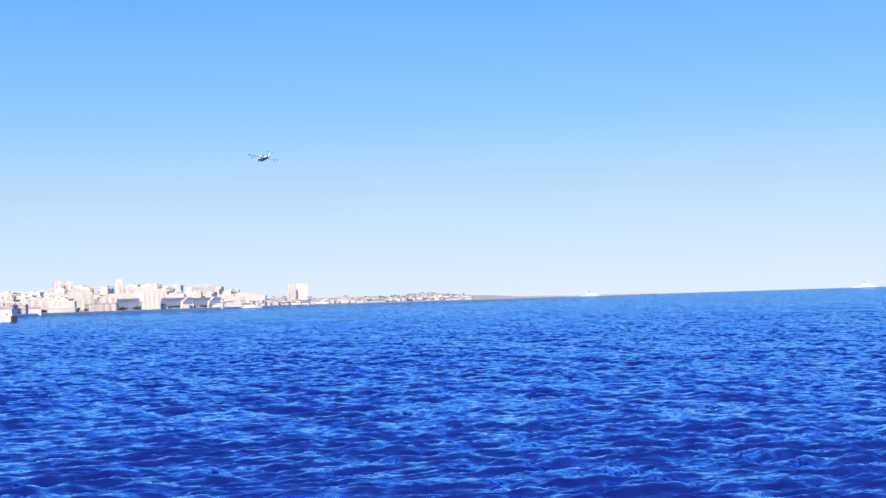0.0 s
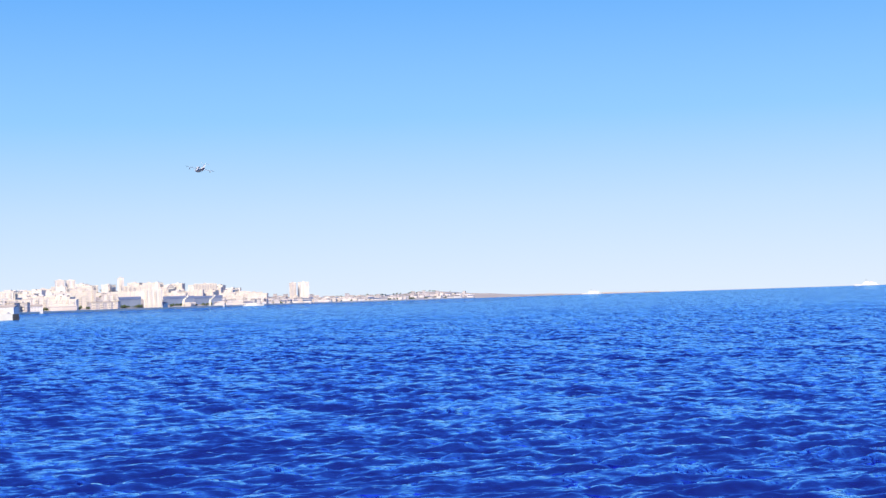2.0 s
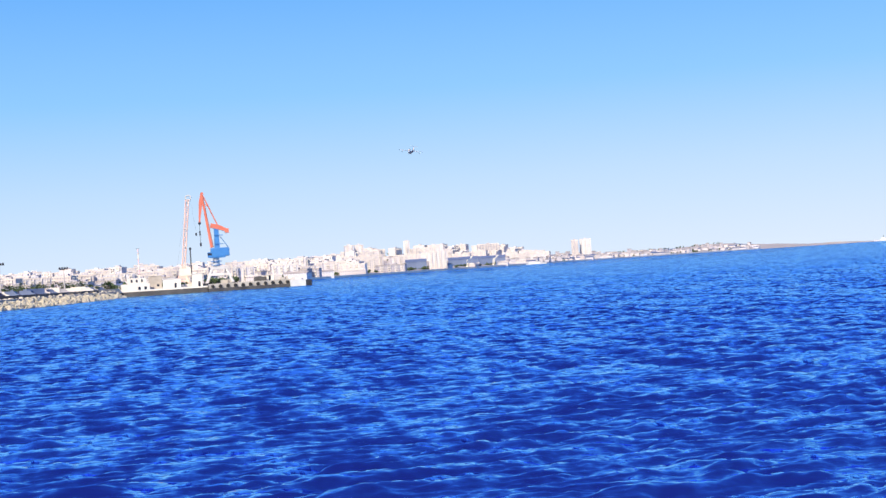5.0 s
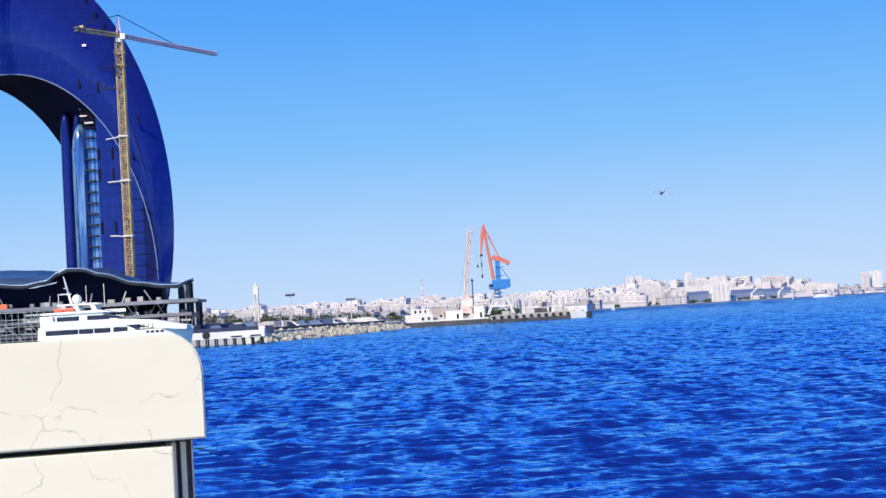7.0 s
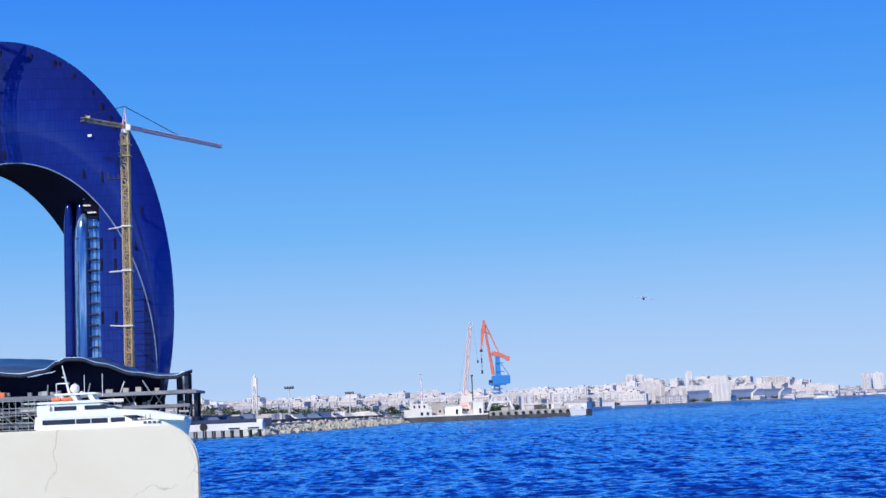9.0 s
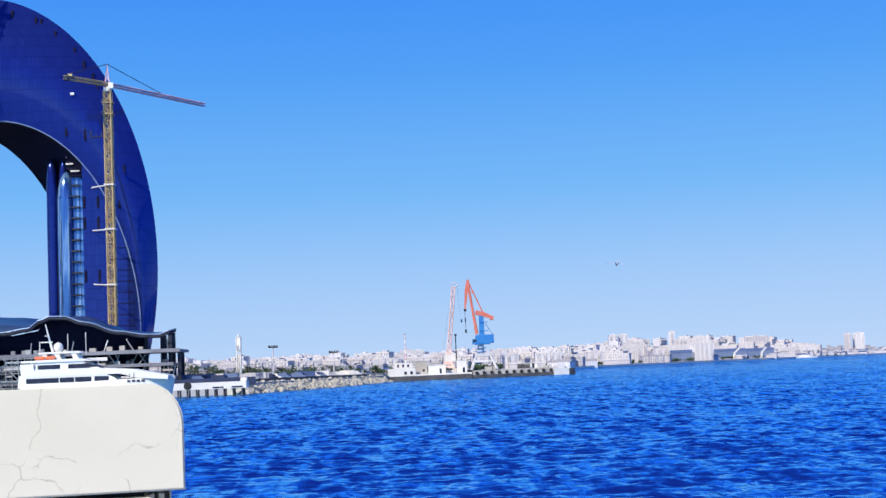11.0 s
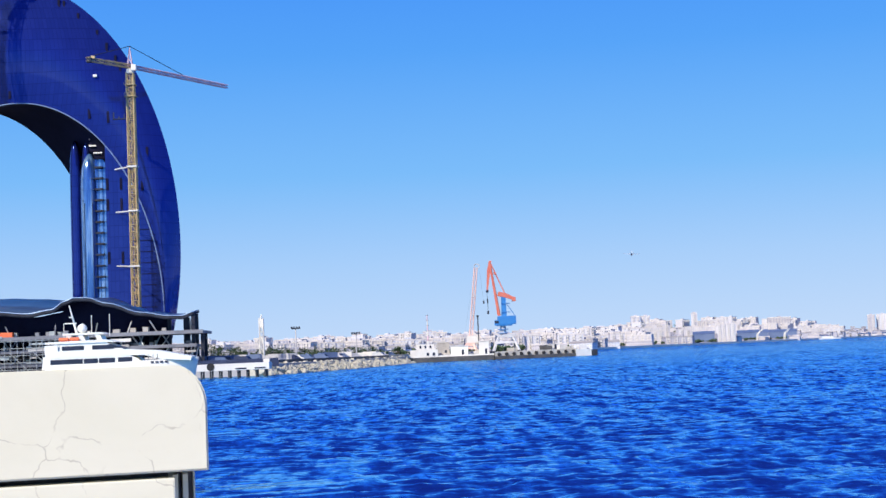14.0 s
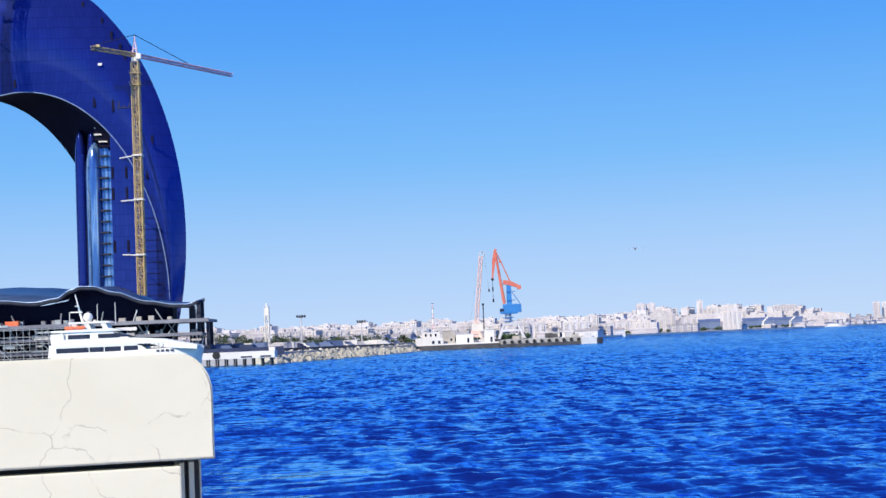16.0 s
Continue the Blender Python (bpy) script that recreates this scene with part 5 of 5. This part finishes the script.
floodlight_mast(-50.2, 420, 15.4, "white lattice beacon mast with a small lantern room", True)
floodlight_mast(-50.3, 520, 14.2, "tall grey floodlight mast with a crossbar of lamps")
floodlight_mast(-30.6, 540, 11.8, "shorter grey floodlight mast with a crossbar of lamps")


def tree(x, y, h, w, seed, ground=2.3):
    rng = random.Random(seed)
    ob = thing("tree", (x, y, ground), "dark green bushy tree on the fill behind the bank", "tree", "trees by the quay")
    bm = bmesh.new()
    tube(bm, (0, 0, 0), (0.1, 0, h * 0.45), 0.22, 0.14, n=7)
    for i in range(6):
        a = rng.random() * math.tau
        tube(bm, (0.1, 0, h * rng.uniform(0.25, 0.45)), (math.cos(a) * w * 0.35, math.sin(a) * w * 0.35, h * rng.uniform(0.55, 0.85)), 0.12, 0.04, n=5)
    part("trunk", bm, BARK, ob)
    bm = bmesh.new()
    clumps = [(rng.gauss(0, w * 0.24), rng.gauss(0, w * 0.24), h * rng.uniform(0.35, 0.95), rng.uniform(0.5, 1.0)) for _ in range(16)]
    for cx, cy, cz, cr in clumps:
        for _ in range(42):
            d = Vector((rng.gauss(0, 1), rng.gauss(0, 1), rng.gauss(0, 0.8))).normalized() * cr * w * 0.2 * rng.random() ** 0.4
            p = Vector((cx, cy, cz)) + d
            s = rng.uniform(0.16, 0.34)
            u, v = Vector((rng.gauss(0, 1), rng.gauss(0, 1), rng.gauss(0, 1))).normalized() * s, Vector((rng.gauss(0, 1), rng.gauss(0, 1), rng.gauss(0, 1))).normalized() * s
            q = [bm.verts.new(p + e) for e in (-u, v * 0.7, u, -v * 0.7)]
            bm.faces.new(q)
    part("crown", bm, LEAF, ob)


for i, (x, y, h, w) in enumerate(((-65.5, 425, 6.2, 6.5), (-62.0, 432, 5.6, 7.0), (-58.5, 440, 4.0, 5.0), (-52.0, 436, 4.4, 6.5), (-49.0, 440, 5.2, 7.5), (-46.0, 446, 4.0, 6.0), (-42.5, 452, 3.2, 5.0), (-56.0, 450, 3.4, 5.0), (-48.0, 560, 4.6, 7.0), (-44.0, 585, 5.2, 8.0), (-39.0, 575, 4.2, 7.0), (-35.5, 600, 5.0, 8.0), (-31.0, 590, 4.4, 7.0), (-27.0, 610, 5.2, 8.0), (-52.5, 575, 5.4, 8.0), (-23.0, 600, 4.0, 6.5), (-18.5, 615, 4.4, 6.0))):
    tree(x, y, h, w, 40 + i)


# parked vans and stacked goods on the fill
def build_fill_clutter():
    rng = random.Random(21)
    for i in range(64):
        u = rng.random()
        y = 380 + 240 * u
        x = -62 + 40 * u + rng.uniform(-3, 12) * (1 - u * 0.5)
        kind = rng.random()
        if kind < 0.7:
            ob = thing("delivery_van", (x, y, 2.6), "van parked on the fill among stored goods", "van", "parked vans", yaw=rng.uniform(-30, 30))
            part("body", prism(bmesh.new(), [(-2.4, 0.5), (2.4, 0.5), (2.5, 1.2), (1.7, 1.4), (1.0, 2.2), (-2.4, 2.2)], "y", -0.95, 0.95), rng.choice((GELCOAT, AIR_DARK, PORTAL_GREY, SHED_BLUE)), ob)
            part("windscreen", prism(bmesh.new(), [(1.68, 1.45), (1.75, 1.45), (1.1, 2.1), (1.02, 2.1)], "y", -0.8, 0.8), DARK_GLASS, ob)
            for wx in (-1.5, 1.5):
                for wy in (-0.9, 0.75):
                    part("wheel", tube(bmesh.new(), (wx, wy, 0.36), (wx, wy + 0.18, 0.36), 0.36, n=12), BLACK, ob)
        else:
            s = rng.uniform(1.5, 3.2)
            ob = thing("shipping_container", (x, y, 2.6), "weathered steel container on the fill", "container", "containers", yaw=rng.uniform(-40, 40))
            part("body", box(bmesh.new(), (0, 0, 1.3), (6.0, 2.4, 2.6), bevel=0.05), rng.choice((PORTAL_GREY, PALE_CONC, CONCRETE, SHED_BLUE)), ob)
            part("door", box(bmesh.new(), (3.03, 0, 1.3), (0.08, 2.1, 2.3)), PORTAL_GREY, ob)


build_fill_clutter()


# ---- vessels far out ----
def ship(place, length, label, yaw, white=True, low=False):
    ob = thing("ship", place, label, "ship", yaw=yaw)
    L = length
    part("hull", loft(bmesh.new(), [[(x * L, k * L * 0.07, 0.055 * L + rise), (x * L, k * L * 0.06, -0.5), (x * L, -k * L * 0.06, -0.5), (x * L, -k * L * 0.07, 0.055 * L + rise)]
                                   for x, k, rise in ((-0.5, 0.8, 0), (-0.2, 1, 0), (0.25, 1, 0.3), (0.42, 0.5, 1.0), (0.5, 0.05, 1.6))]), STEEL_DARK if low else PORTAL_GREY, ob)
    wall = GELCOAT
    part("deckhouse", box(bmesh.new(), (-0.1 * L, 0, 0.085 * L), (0.5 * L, 0.10 * L, 0.06 * L)), wall, ob)
    part("bridge", box(bmesh.new(), (0.02 * L, 0, 0.13 * L), (0.16 * L, 0.09 * L, 0.05 * L)), wall, ob)
    part("bridge_window", box(bmesh.new(), (0.02 * L, -0.046 * L, 0.135 * L), (0.14 * L, 0.01 * L, 0.015 * L)), DARK_GLASS, ob)
    part("funnel", tube(bmesh.new(), (-0.16 * L, 0, 0.11 * L), (-0.17 * L, 0, 0.17 * L), 0.025 * L, n=10), ROSE, ob)
    part("mast", tube(bmesh.new(), (0.03 * L, 0, 0.15 * L), (0.03 * L, 0, 0.26 * L), 0.4, n=6), STEEL_DARK, ob)
    return ob


def bearing(az, d):
    r = radians(az)
    return (-math.sin(r) * d, math.cos(r) * d, 0)


ship(bearing(-27.45, 4200), 58, "white and grey ship far out on the horizon", 160 - 27)
ship(bearing(-37.6, 4500), 70, "long low pale ship on the horizon", 180 - 37)
ship(bearing(-14.55, 2330), 32, "white ferry lying off the far shore", -14)


# ---- amphibious aircraft ----
def build_aircraft():
    """Nose along +y, wings along x."""
    ob = thing("aircraft", (0, 0, 0), "twin-jet amphibious aircraft, white wings, dark blue hull and T-tail", "aircraft")
    ys = (16, 15, 13, 9, 4, -2, -7, -12, -15.5)
    rings, rad = [], (0.1, 0.75, 1.25, 1.5, 1.55, 1.45, 1.15, 0.75, 0.35)
    cz = (-0.3, -0.2, 0.0, 0.1, 0.15, 0.3, 0.7, 1.2, 1.6)
    for y, r, z in zip(ys, rad, cz):
        rings.append([(math.cos(i * math.tau / 16) * r, y, z + math.sin(i * math.tau / 16) * r * 1.1) for i in range(16)])
    smooth(part("fuselage", loft(bmesh.new(), rings), AIR_WHITE, ob))
    hull = []
    for y, w, zb in ((14.5, 0.5, -1.0), (11, 1.5, -1.8), (5, 1.85, -2.4), (0, 1.85, -2.5), (-1, 1.75, -2.1), (-8, 1.25, -1.2), (-14, 0.5, 0.2)):
        hull.append([(-w, y, zb + 2.6), (-w * 0.8, y, zb + 0.9), (0, y, zb), (w * 0.8, y, zb + 0.9), (w, y, zb + 2.6), (0, y, zb + 2.7)])
    part("planing_hull", loft(bmesh.new(), hull), AIR_DARK, ob, "dark blue planing hull")

    def wing(name, root_y, root_c, tip_y, tip_c, z0, z1, span, t, mat):
        for s in (-1, 1):
            rings = []
            for x, y, c, z in ((0.0, root_y, root_c, z0), (s * span, tip_y, tip_c, z1)):
                rings.append([(x, y, z), (x, y - c * 0.35, z + t * c), (x, y - c, z + 0.02), (x, y - c * 0.4, z - t * c * 0.5)])
            part(name, loft(bmesh.new(), rings), mat, ob)

    part("tail_cone", tube(bmesh.new(), (0, -8.5, 0.85), (0, -15.9, 1.65), 1.2, 0.35, n=12), AIR_DARK, ob, "dark blue tail cone")
    wing("wing", 4.4, 5.6, 0.4, 2.2, 1.5, 1.75, 16.2, 0.11, AIR_WHITE)
    wing("tailplane", -12.2, 3.4, -14.4, 1.7, 7.2, 7.2, 5.3, 0.09, AIR_WHITE)
    part("fin", prism(bmesh.new(), [(-8.6, 1.8), (-14.6, 1.6), (-15.8, 7.3), (-12.6, 7.3)], "x", -0.24, 0.24), AIR_WHITE, ob)
    for s in (-1, 1):
        part("wingtip", tube(bmesh.new(), (s * 16.3, 1.6, 1.75), (s * 16.3, -2.4, 1.75), 0.42, 0.2, n=8), AIR_DARK, ob)
        part("float", loft(bmesh.new(), [[(s * 12.6 + dx * k, y, -0.4 + dz * k) for dx, dz in ((-0.4, 0.4), (0.4, 0.4), (0, -0.5))] for y, k in ((2.2, 0.2), (0.6, 1), (-1.6, 0.8), (-2.6, 0.15))]), AIR_DARK, ob)
        part("float_strut", box(bmesh.new(), (s * 12.6, -0.3, 0.7), (0.25, 1.4, 1.9)), AIR_WHITE, ob)
        nac = part("engine", tube(bmesh.new(), (s * 2.9, 1.6, 2.9), (s * 2.9, -4.4, 2.9), 0.95, 0.7, n=14), AIR_WHITE, ob)
        part("nozzle", tube(bmesh.new(), (s * 2.9, -4.3, 2.9), (s * 2.9, -5.2, 2.9), 0.8, 0.6, n=12), AIR_DARK, nac)
        part("pylon", box(bmesh.new(), (s * 2.4, -1.6, 1.9), (0.4, 3.4, 1.0)), AIR_WHITE, ob)
    return ob


AIRCRAFT = build_aircraft()
# seconds, direction to the left, height angle, distance
FLIGHT = [(0.0, -15.12, 5.552, 1600), (1.0, -13.802, 5.328, 1690), (2.0, -12.668, 5.105, 1780), (3.0, -11.652, 4.895, 1875), (4.0, -10.775, 4.716, 1970),
          (5.0, -10.03, 4.503, 2070), (6.2, -9.29, 4.31, 2190), (7.3, -8.707, 4.158, 2300), (8.0, -8.444, 4.075, 2370), (9.0, -8.12, 3.965, 2470), (10.0, -7.875, 3.845, 2580),
          (11.2, -7.68, 3.735, 2710), (12.5, -7.535, 3.62, 2850), (13.5, -7.431, 3.498, 2960), (14.5, -7.39, 3.35, 3070), (15.5, -7.345, 3.225, 3180), (16.0, -7.323, 3.185, 3240)]


def flight_rows():
    rows, places = [], []
    for t, az, el, d in FLIGHT:
        a, e = radians(az), radians(el)
        places.append(Vector((-math.sin(a) * math.cos(e) * d, math.cos(a) * math.cos(e) * d, H_EYE + math.sin(e) * d)))
    for i, (t, *_) in enumerate(FLIGHT):
        v = places[min(i + 1, len(places) - 1)] - places[max(i - 1, 0)]
        heading = math.degrees(math.atan2(-v.x, v.y))
        climb = math.degrees(math.atan2(v.z, math.hypot(v.x, v.y)))
        bank = float(np.interp(t, [0, 9, 13, 16], [9, 8, 3, 2]))
        p = places[i]
        rows.append((t, pose(p.x, p.y, p.z, 0, 0, heading) @ pose(0, 0, 0, climb + 2.0, 0, 0) @ pose(0, 0, 0, 0, bank, 0)))
    return rows


# ---- what moves ----
def motions():
    walk(SEA, [(t, pose(0.55 * t, -0.4 * t, 0)) for t in (0.0, 8.0, 16.0)])
    walk(AIRCRAFT, flight_rows())


motions()
